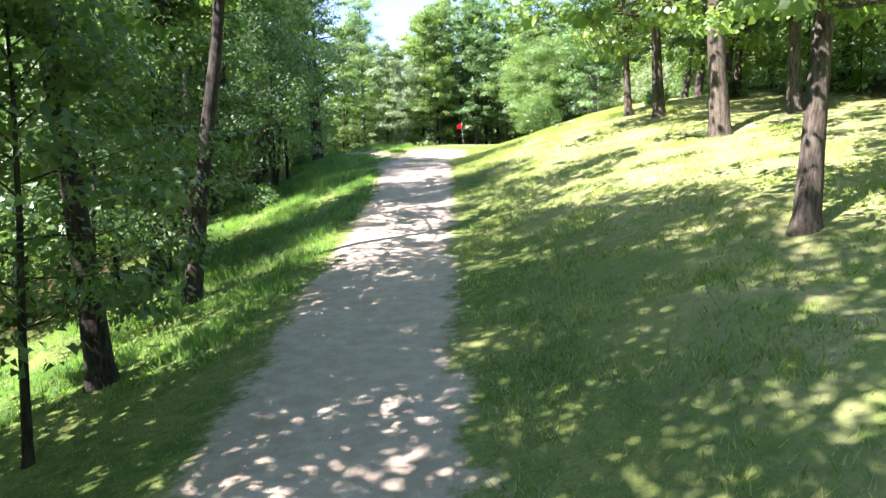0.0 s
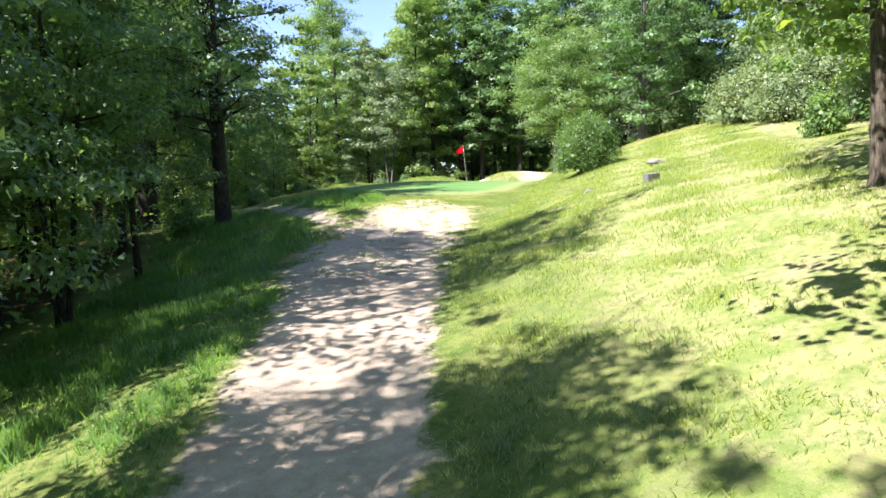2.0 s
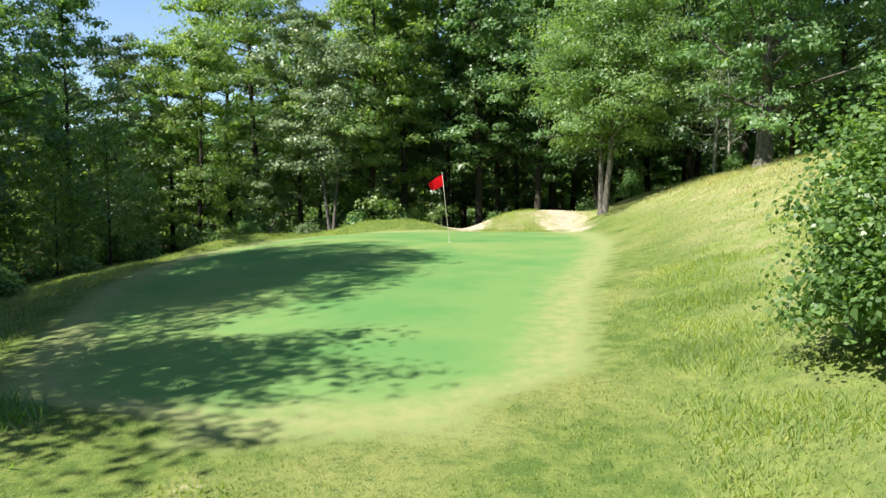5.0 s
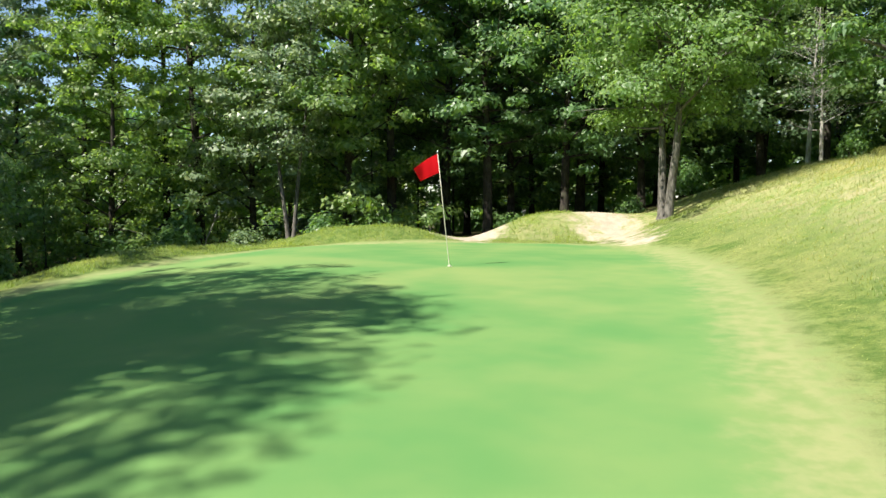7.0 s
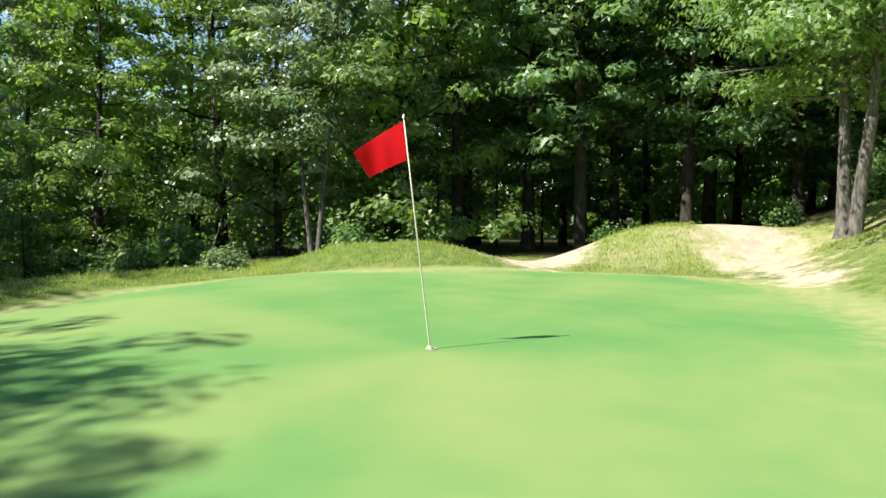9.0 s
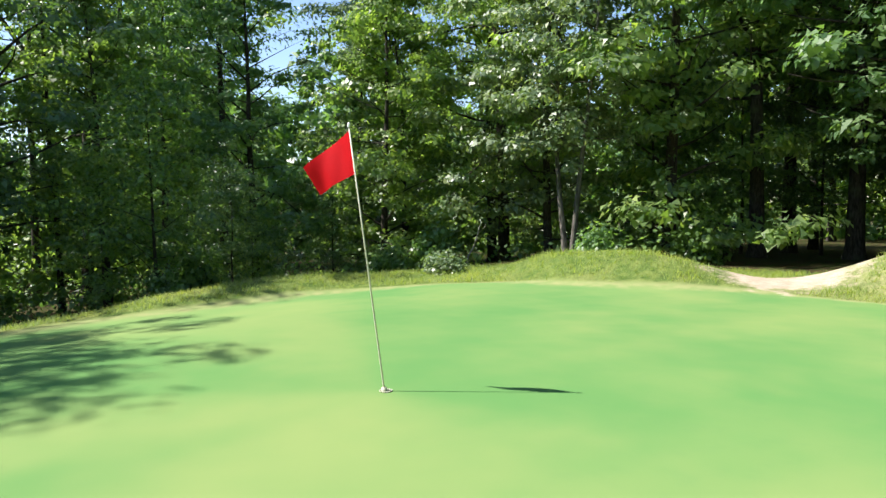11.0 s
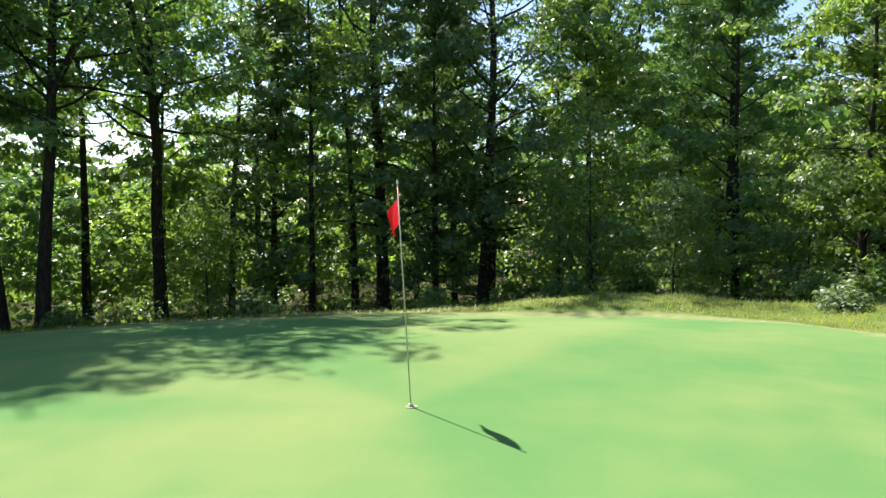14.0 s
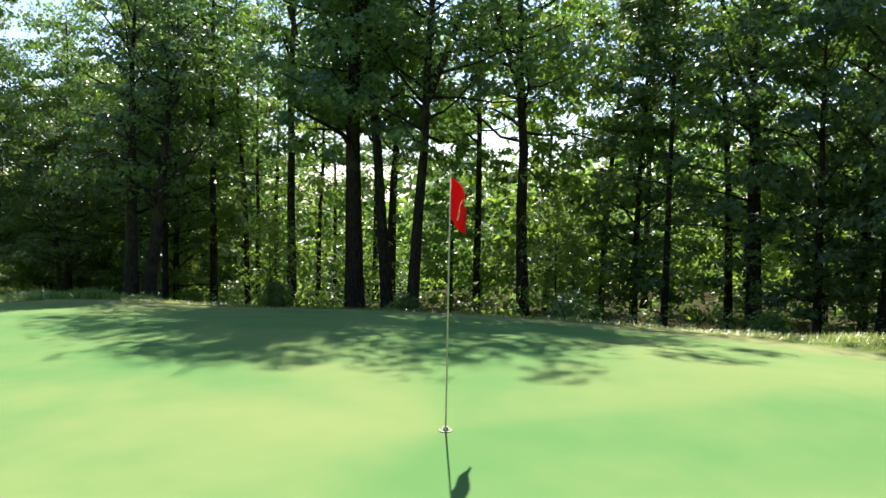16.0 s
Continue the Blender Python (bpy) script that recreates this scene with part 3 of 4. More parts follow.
# ---- trees ----
KINDS = {
    "tall": [make_tree("tree", 11, 19.5, 0.27, 4.0, 5.2, 42, 40, 0.3, LEAF, BARK, heart=0.8),
             make_tree("tree", 12, 20.5, 0.25, 5.0, 5.0, 40, 40, 0.3, LEAF, BARK, ragged=1.3, heart=0.8),
             make_tree("tree", 13, 18.5, 0.23, 2.6, 5.0, 44, 40, 0.3, LEAF_DARK, BARK, heart=0.8),
             make_tree("tree", 14, 20.0, 0.28, 5.5, 5.6, 42, 40, 0.3, LEAF_LIGHT, BARK, ragged=1.2, heart=0.8)],
    "edge": [make_tree("tree", 21, 15.5, 0.2, 0.9, 4.0, 46, 42, 0.27, LEAF_LIGHT, BARK, heart=0.7),
             make_tree("tree", 22, 15.0, 0.19, 0.8, 4.1, 46, 42, 0.27, LEAF_GREY, BARK, heart=0.7),
             make_tree("tree", 23, 16.5, 0.2, 1.2, 3.9, 46, 42, 0.27, LEAF, BARK, heart=0.7),
             make_tree("tree", 24, 15.5, 0.2, 1.6, 4.2, 46, 42, 0.27, LEAF_DARK, BARK, heart=0.7)],
    "near": [make_tree("tree", 31, 14.2, 0.2, 3.6, 3.9, 34, 80, 0.15, LEAF, BARK, lean=0.05, twigs=True, fine=False, heart=0.3, clump=0.9),
             make_tree("tree", 32, 13.6, 0.19, 3.4, 3.7, 34, 80, 0.15, LEAF_DARK, BARK, lean=-0.04, twigs=True, fine=False, heart=0.3, clump=0.9)],
    "lofty": [make_tree("tree", 33, 15.5, 0.2, 6.6, 3.5, 30, 84, 0.15, LEAF, BARK, lean=0.11, twigs=True, fine=False, clump=0.85, heart=0.35)],
    "leaner": [make_tree("tree", 34, 15.5, 0.36, 4.4, 4.3, 24, 52, 0.19, LEAF_DARK, BARK, lean=0.08, stems=2, twigs=True, fine=False, heart=0.4)],
    "bank": [make_tree("tree", 35, 13.0, 0.2, 3.4, 4.3, 40, 92, 0.15, LEAF_LIGHT, BARK_MID, lean=0.1, twigs=True, fine=False, heart=0.5, clump=0.85),
             make_tree("tree", 36, 12.4, 0.21, 3.4, 4.1, 40, 92, 0.15, LEAF_LIGHT, BARK_MID, lean=-0.07, twigs=True, fine=False, heart=0.5, clump=0.85),
             make_tree("tree", 37, 11.5, 0.22, 3.5, 5.4, 44, 100, 0.15, LEAF_LIGHT, BARK_MID, lean=0.05, twigs=True, fine=False, heart=0.5, clump=0.85)],
    "oak": [make_tree("tree", 101, 20.0, 0.36, 6.0, 3.8, 42, 46, 0.3, LEAF, BARK, ragged=1.5, fork=0.45, heart=0.5),
            make_tree("tree", 102, 19.0, 0.25, 6.5, 4.5, 40, 44, 0.29, LEAF, BARK, ragged=1.3, lean=0.05, fork=0.36),
            make_tree("tree", 103, 19.5, 0.27, 2.4, 4.6, 42, 38, 0.29, LEAF_DARK, BARK, ragged=1.4)],
    "slim": [make_tree("tree", 105, 17.0, 0.15, 6.0, 2.8, 24, 28, 0.25, LEAF, BARK, ragged=1.6, lean=0.03),
             make_tree("tree", 106, 16.0, 0.13, 5.0, 2.6, 24, 28, 0.25, LEAF_LIGHT, BARK, ragged=1.7, lean=-0.05),
             make_tree("tree", 107, 18.0, 0.18, 7.0, 3.0, 26, 30, 0.25, LEAF, BARK, ragged=1.6, fork=0.5)],
    "tiered": [make_tree("tree", 41, 17.5, 0.2, 1.8, 3.9, 64, 62, 0.17, LEAF_LIGHT, BARK, tiers=True, clump=1.3, heart=0.4)],
    "sapling": [make_tree("sapling", 51, 5.2, 0.05, 0.3, 1.7, 22, 22, 0.18, LEAF_LIGHT, BARK, clump=1.2),
                make_tree("sapling", 52, 4.4, 0.045, 0.2, 1.6, 20, 22, 0.18, LEAF_LIGHT, BARK, clump=1.2),
                make_tree("sapling", 53, 6.4, 0.06, 0.5, 1.8, 24, 22, 0.18, LEAF, BARK, clump=1.2),
                make_tree("sapling", 54, 6.0, 0.06, 1.5, 2.0, 24, 40, 0.14, LEAF_DARK, BARK, clump=1.2, heart=0.3)],
    "twin": [make_tree("tree", 61, 11.5, 0.17, 3.2, 4.1, 32, 100, 0.19, LEAF_LIGHT, BARK_PALE, stems=2, twigs=True, clump=1.2, heart=0.45)],
    "pale": [make_tree("tree", 71, 14.5, 0.34, 1.7, 4.5, 48, 60, 0.24, LEAF, BARK_PALE, heart=0.7)],
    "ash": [make_tree("tree", 65, 9.5, 0.085, 2.8, 2.0, 18, 46, 0.19, LEAF_GREY, BARK_PALE, stems=2, ragged=1.5, twigs=True)],
    "birch": [make_tree("tree", 81, 5.6, 0.09, 1.5, 1.7, 24, 12, 0.11, LEAF_GREY, BARK_WHITE, ragged=2.0, twigs=True)],
    "thicket": [make_tree("tree", 91, 14.5, 0.085, 3.0, 3.0, 20, 55, 0.165, LEAF, BARK, stems=4, heart=0.4)],
    "back": [make_tree("tree", 15, 18.0, 0.22, 1.2, 5.4, 36, 15, 0.62, LEAF, BARK, clump=1.3, heart=1.2),
             make_tree("tree", 16, 19.0, 0.22, 1.4, 5.6, 36, 15, 0.62, LEAF_LIGHT, BARK, clump=1.3, heart=1.2)],
}
LABELS = {
    "tall": "tall forest tree with dark trunk and high green crown",
    "edge": "leafy tree at the wood's edge with low sunlit branches",
    "near": "broadleaf tree with leaning brown trunk beside the path",
    "lofty": "tall slim broadleaf tree with bare lower trunk beside the path",
    "leaner": "dark broadleaf tree with two thick stems below the path",
    "oak": "thick-trunked old tree with open crown against the light",
    "slim": "slim dark-stemmed tree with a thin high crown",
    "bank": "tree with bright yellow-green leaves on the grassy bank",
    "tiered": "tall tree with straight trunk and layered horizontal branches",
    "sapling": "slender young sapling under the taller trees",
    "twin": "bright green tree with two pale stems beside sandy path",
    "pale": "old tree with thick pale grey trunk on the bank",
    "ash": "young tree with two thin pale grey stems",
    "birch": "small pale tree with half-bare branches at the wood's edge",
    "thicket": "clump of thin dark stems with leafy tops",
    "back": "tall leafy tree deep in the wood",
}
FULL = {"tall": (0.95, 0.7, 0.65, 0.85), "edge": (0.95, 0.95, 0.9, 0.9), "near": (1.1, 1.15), "bank": (0.9, 0.82, 1.0), "back": (0.85, 0.95),
        "sapling": (0.73, 0.66, 0.875, 1.0)}     # how large a grown one of each kind is
used = set()


def plant(kind, x, y, scale=1.0, tall=1.0, which=None, turn=None):
    i = int(abs(math.sin(x * 12.9 + y * 7.3)) * 997) % len(KINDS[kind]) if which is None else which
    if kind == "tall" and which is None and x > -1 and y > 9:
        i = 2 if i % 2 else 0
        scale *= 1.35 if i == 2 else 1.0
    if kind == "tall" and which is None and x < -9 and y > 4:
        i = 3 if i % 2 else 1
    if kind == "edge" and which is None:
        i = i % 3
    if kind == "bank" and which is None:
        i = i % 2
    ob = KINDS[kind][i]
    scale *= FULL[kind][i] if kind in FULL else 1.0
    m = stand(ob, x, y, (x * 57 + y * 91) % 360 if turn is None else turn, scale, tall,
              0.05, 3.5 * math.sin(x * 3.1 + y * 1.7) if kind in ("tall", "near", "bank") else 0.0)
    if (kind, i) in used:
        ob = copy_thing(ob, m @ Matrix.Diagonal((*(1 / q for q in ob.scale), 1)))
    else:
        used.add((kind, i))
        ob.matrix_basis = m
        tagged(ob, LABELS[kind], group="trees of the wood")
    return ob


# left of the path, from its foot to the green
for x, y, k, s in ((-13.2, -53.0, "near", 1.1),
                   (-16.6, -28.0, "near", 0.9), (-14.7, -25.4, "near", 0.62), (-17.0, -22.9, "tall", 1.0), (-12.6, -27.2, "thicket", 0.84),
                   (-12.4, -22.7, "near", 0.5), (-14.0, -18.8, "near", 0.68), (-17.6, 8.6, "edge", 0.75), (-16.2, -20.6, "edge", 0.8), (-18.6, -32.6, "tall", 0.95),
                   # the tall tree at (-17.6, -54.0) is unseen, enlarged to shade the right verge
                   (-17.6, -54.0, "tall", 1.2), (-15.0, -57.5, "near", 1.1), (-13.2, -58.6, "lofty", 1.0), (-20.0, -30.0, "edge", 0.95), (-21.0, -25.0, "tall", 0.85),
                   (-18.6, -13.6, "slim", 1.1)):
    plant(k, x, y, s)
plant("slim", -14.7, -34.3, 1.08, 1.0, 2, 210)
plant("lofty", -14.4, -31.6, 1.12, 1.0, None, 60)
plant("lofty", -12.6, -49.2, 0.943, 1.0, None, 180)
plant("lofty", -12.35, -44.8, 0.927, 1.0, None, 30)
plant("lofty", -14.6, -38.8, 0.92, 1.0, None, 0)
plant("slim", -17.2, -41.0, 1.1, 1.0, None, 0)
plant("lofty", -13.7, -42.2, 0.902, 1.0, None, 90)
# dark saplings; most added to shade the slope and bright leaves to the north
for x, y, s in ((-13.9, -40.3, 1.2), (-14.9, -41.2, 1.3), (-13.6, -46.4, 1.0), (-12.6, -51.5, 1.0), (-15.8, -41.0, 1.1), (-15.2, -43.6, 1.2), (-12.2, -31.8, 1.15), (-0.9, 19.6, 1.1), (1.3, 20.4, 1.0), (3.1, 21.4, 1.1), (-2.8, 19.6, 1.1)):
    plant("sapling", x, y, s, 1.0, 3)
# right bank
for x, y, k, s in ((-3.25, -50.7, "bank", 1.0), (1.5, -32.4, "bank", 0.9),
                   (6.5, -28.0, "bank", 1.0), (6.3, -29.8, "tall", 1.0), (7.3, -25.0, "bank", 0.85), (5.2, -38.2, "bank", 0.9),
                   (4.9, -34.2, "bank", 0.9), (5.8, -31.8, "bank", 0.8), (8.6, -39.5, "tall", 0.75), (8.0, -36.0, "edge", 0.9), (6.0, -44.0, "edge", 0.9), (1.5, -55.0, "bank", 1.0), (11.5, -30.0, "edge", 0.9),
                   (10.5, -22.5, "edge", 0.7), (13.0, -17.0, "edge", 0.75), (12.5, -24.0, "tall", 0.75)):
    plant(k, x, y, s)
plant("bank", 1.65, -34.9, 1.0, 1.0, 2, 180)
plant("bank", 0.6, -41.2, 1.26, 1.0, 2, 225)
plant("bank", 3.1, -40.6, 0.95, 1.0, 2)
# behind the green and beside the sandy trail
for x, y, k, s in ((-7.9, 16.9, "tiered", 1.0),
                   (2.3, 18.3, "tall", 0.95), (5.2, 18.0, "tall", 0.95), (8.5, 18.5, "tall", 0.95), (12.0, 17.0, "tall", 0.9), (15.0, 20.1, "tall", 0.95),
                   (-12.4, 17.4, "edge", 0.72), (-15.6, 18.6, "edge", 0.78), (-23.3, 14.8, "tall", 0.95), (-25.7, 18.0, "tall", 1.0), (-29.0, 20.0, "tall", 1.0),
                   (-9.8, 19.5, "edge", 1.0), (12.2, 3.1, "pale", 0.9), (7.6, 7.6, "twin", 0.84),
                   (13.9, 10.0, "birch", 1.0), (15.6, 11.7, "birch", 0.9), (18.0, -3.0, "edge", 0.9), (16.0, -9.0, "edge", 0.85),
                   (15.5, 15.5, "tall", 0.85), (19.5, 17.0, "tall", 0.9), (17.0, 18.0, "tall", 0.9), (10.0, 15.0, "tall", 0.85), (3.7, 15.6, "tall", 0.85), (6.8, 15.2, "tall", 0.8)):
    plant(k, x, y, s)
# west of the green, seen against the light
plant("edge", -10.2, 13.2, 0.68, 1.0, 0)
plant("edge", -15.9, 13.2, 0.86, 1.0, 2)
plant("edge", -5.6, 15.4, 0.78, 1.0, 1)
# the next three get brighter leaf colour in place of sun their neighbours block
plant("edge", -2.0, 15.4, 1.0, 1.0, 0)
plant("tall", -0.1, 17.6, 0.95, 1.0, 3)
plant("tall", 0.2, 21.8, 1.0, 1.0, 3)
plant("ash", -4.0, 13.1)
plant("oak", -15.4, -11.2, 0.98, 1.0, 0, 0)
plant("slim", -16.2, -14.6, 1.06, 1.0, 2, 210)
plant("oak", -15.5, -9.9, 0.9, 1.0, 1, 270)
plant("oak", -14.8, -8.6, 0.84, 1.0, 1, 40)
plant("oak", -18.6, -6.2, 0.95, 1.0, 1, 320)
plant("oak", -21.0, 9.9, 0.88, 1.0, 1, 80)
plant("oak", -18.7, 1.3, 0.92, 1.0, 2, 20)
plant("oak", -17.4, 4.6, 0.85, 1.0, 2, 140)
for x, y, s in ((-25.0, -7.5, 0.72), (-27.5, 0.5, 0.75), (-24.6, -12.0, 0.6)):
    plant("back", x, y, s)
plant("leaner", -11.3, -16.9, 0.7, 1.0, None, 160)
for x, y, s, i in ((-20.8, 0.4, 1.0, 0), (-20.3, 15.5, 1.1, 2), (-28.5, -3.9, 1.0, 2), (-16.6, -18.9, 1.0, 2), (-24.4, -22.1, 1.0, 0), (-21.0, -20.4, 1.0, 1),
                   (-19.4, -19.6, 0.95, 0), (-17.6, -1.2, 0.9, 1), (-22.6, -9.8, 1.0, 2), (-24.0, -14.8, 1.0, 0), (-25.8, 3.4, 1.0, 1), (-23.4, 6.4, 0.9, 0), (-19.2, 8.0, 0.85, 1), (-19.6, -12.4, 1.0, 1),
                   (-26.5, 11.0, 1.0, 2), (-22.4, -4.4, 0.95, 0), (-20.0, -16.2, 0.9, 1), (-27.6, -18.0, 1.0, 2)):
    plant("slim", x, y, s, 1.0, i)
# (-18.5, -44.0) stands out of view, added to shade the left slope
for x, y, s in ((-17.6, 3.0, 0.78), (-19.8, -2.6, 0.82), (-21.6, 4.4, 0.85), (-18.5, -44.0, 0.56), (-19.5, -33.5, 0.9), (-22.0, -36.0, 1.0), (-18.8, -25.8, 0.75), (0.6, 25.5, 1.0), (4.3, 24.6, 1.05), (8.0, 25.2, 1.0), (11.6, 24.3, 1.05), (15.2, 25.4, 1.0), (19.2, 24.0, 1.0), (17.5, 6.0, 0.9), (18.5, 11.0, 0.9), (22.5, 8.0, 0.9)):
    plant("edge", x, y, s, 1.0, 3)
# deeper wood
rng = np.random.default_rng(5)
spots = [(o.location.x, o.location.y) for o in scene.objects if o.type == "EMPTY"]
count = 0
for quota, inside in ((17, lambda x, y: -37 < x < -23 and (-62 < y < -24 or 14 < y < 24)), (15, lambda x, y: y > 21 and x < 34 and (x > -8 or -40 < x < -27)),
                      (7, lambda x, y: x > 17 and -58 < y < 21), (5, lambda x, y: y < -68 and -30 < x < 14)):
    count = 0
    while count < quota:
        x, y = rng.uniform(-44, 34), rng.uniform(-76, 46)
        if not inside(x, y) or min(math.hypot(x - a, y - b) for a, b in spots) < 3.6:
            continue
        spots.append((x, y))
        plant("tall" if y > 19 and x > -2 and y < 30 else "back", x, y, rng.uniform(0.8, 1.1) * (0.82 if x < -23 else 1.0))
        count += 1
spare = [(-27.5, -44.0), (26.0, -12.0), (25.0, 2.0), (-28.0, 26.0), (-26.0, -52.0)]
for kind in ("tall", "edge", "near", "bank", "back", "oak", "slim"):
    for i in range(len(KINDS[kind])):
        if (kind, i) not in used:
            x, y = spare.pop()
            spots.append((x, y))
            plant(kind, x, y, 0.9, 1.0, i)
# saplings under the edge of the wood
count = 0
while count < 28:
    x, y = rng.uniform(-24, 18), rng.uniform(-56, 21)
    l, r = left_edge(y) - x, x - right_edge(y)
    ok = (4.6 < l < 13) and y < 14 or (y > 12.3 and -14 < x < -1) or (8.5 < r < 13 and y < -22)
    if not ok or path_depth(x, y) > -0.9 or min(math.hypot(x - a, y - b) for a, b in spots) < 1.3:
        continue
    spots.append((x, y))
    plant("sapling", x, y, rng.uniform(0.6, 1.15))
    count += 1


# ---- far wood, undergrowth and grass ----


def stuff(name, v, f, material, label, category):
    return tagged(new(name, mesh_of(name, v, f, material)), label, category, kind="stuff")


def far_wood():
    """A belt of leaf clumps round the place, thick at the foot and ragged on top."""
    g = np.random.default_rng(7)
    n = 2600
    a = g.uniform(0, 2 * math.pi, n)
    r = g.uniform(0, 1, n)
    x, y = -4 + np.cos(a) * (40 + 16 * r), -14 + np.sin(a) * (60 + 16 * r)
    top = (15 + 4 * np.sin(a * 9) + 3 * np.sin(a * 23 + 1) + 3 * r) * (0.85 - 0.15 * smooth(-22, -34, x) - 0.1 * smooth(-30, -36, x) * smooth(-24, -18, y) * smooth(6, 0, y))
    z = height(x, y) + top * g.uniform(0.0, 1.0, n) ** 1.15
    k = g.uniform(1.0, 1.9, (n, 1))
    v, f = leaf_quads(g, np.stack([x, y, z], -1), np.hstack([k, k, k * 0.7]), 27, 1.2, 0.1, 0.55, None, True)
    return stuff("far_woods", v, f, LEAF, "dense green leaves of the distant wood", "woods")


def understory():
    """Bushy leaf clumps between the trunks, from knee height to about five metres."""
    g = np.random.default_rng(18)
    x, y = g.uniform(-40, 32, 9000), g.uniform(-62, 38, 9000)
    l, r = left_edge(y) - x, x - right_edge(y)
    w = ((l > 8.5) & (y < 15)) | ((y > 15.5 + 0.1 * np.abs(x)) & (x < -1)) | (r > 12)
    ok = w & (np.sin(x * 0.55 + 2) * np.sin(y * 0.5) + g.normal(0, 0.45, len(x)) > -0.1)
    x, y = x[ok][:2600], y[ok][:2600]
    k = g.uniform(0.35, 0.75, (len(x), 1))
    z = height(x, y) + g.uniform(0.2, 1.0, len(x)) ** 1.4 * 5.2
    v, f = leaf_quads(g, np.stack([x, y, z], -1), np.hstack([k, k, k * 0.65]), 17, 0.34, 0.1, 0.45, None, True)
    return stuff("understory", v, f, LEAF_LIGHT, "bushy bright green understory leaves between the trunks", "understory")


def undergrowth():
    g = np.random.default_rng(8)
    x, y = g.uniform(-30, 24, 26000), g.uniform(-60, 26, 26000)
    w = shade_floor(x, y)
    ok = (w > 0.35) & ((x < -0.5) | (y < 11.5)) & (path_depth(x, y) < -0.5) & (np.sin(x * 0.9) * np.sin(y * 0.8 + 1) + g.normal(0, 0.5, len(x)) > 0.1)
    x, y = x[ok][:2200], y[ok][:2200]
    k = g.uniform(0.16, 0.34, (len(x), 1))
    z = height(x, y) + k[:, 0] * g.uniform(0.4, 2.4, len(x))
    v, f = leaf_quads(g, np.stack([x, y, z], -1), np.hstack([k, k, k]), 16, 0.17, 0.1, 0.6)
    return stuff("undergrowth", v, f, LEAF, "low leafy undergrowth on the shaded woodland floor", "undergrowth")


def blades(g, x, y, each, spread, tall, broad=1.0):
    """Leaning grass blades, a triangle each, in tufts."""
    x, y, tall = (np.repeat(q, each) for q in (x, y, tall))
    n = len(x)
    x, y = x + g.normal(0, spread, n), y + g.normal(0, spread, n)
    h = tall * g.uniform(0.5, 1.25, n)
    a, l = g.uniform(0, 2 * math.pi, n), g.uniform(0.35, 0.95, n)
    b = a + math.pi / 2 + g.normal(0, 0.5, n)
    w = g.uniform(0.004, 0.009, n) * broad
    z = height(x, y) - 0.004
    v = np.empty((n, 3, 3))
    v[:, 0] = np.stack([x + np.cos(b) * w, y + np.sin(b) * w, z], -1)
    v[:, 1] = np.stack([x - np.cos(b) * w, y - np.sin(b) * w, z], -1)
    v[:, 2] = np.stack([x + np.cos(a) * h * l, y + np.sin(a) * h * l, z + h * np.sqrt(1 - (l * 0.8) ** 2)], -1)
    under = np.cross(v[:, 1] - v[:, 0], v[:, 2] - v[:, 0])[:, 2] < 0
    v[under] = v[under][:, [1, 0, 2]]
    return v.reshape(-1, 3), np.arange(3 * n).reshape(-1, 3)


def sward(name, v, f, material, label):
    """Grass as one mesh, shaded softly, as a lawn catches the light from above."""
    me = mesh_of(name, v, f, material, True)
    a, b = v[f[:, 1]] - v[f[:, 0]], v[f[:, 2]] - v[f[:, 0]]
    n = np.cross(a, b)
    n = n / np.maximum(np.linalg.norm(n, axis=1, keepdims=True), 1e-9) * 0.45 + (0, 0, 1)
    n = n / np.linalg.norm(n, axis=1, keepdims=True)
    me.normals_split_custom_set(np.repeat(n, 3, axis=0))
    return tagged(new(name, me), label, "grass", kind="stuff")


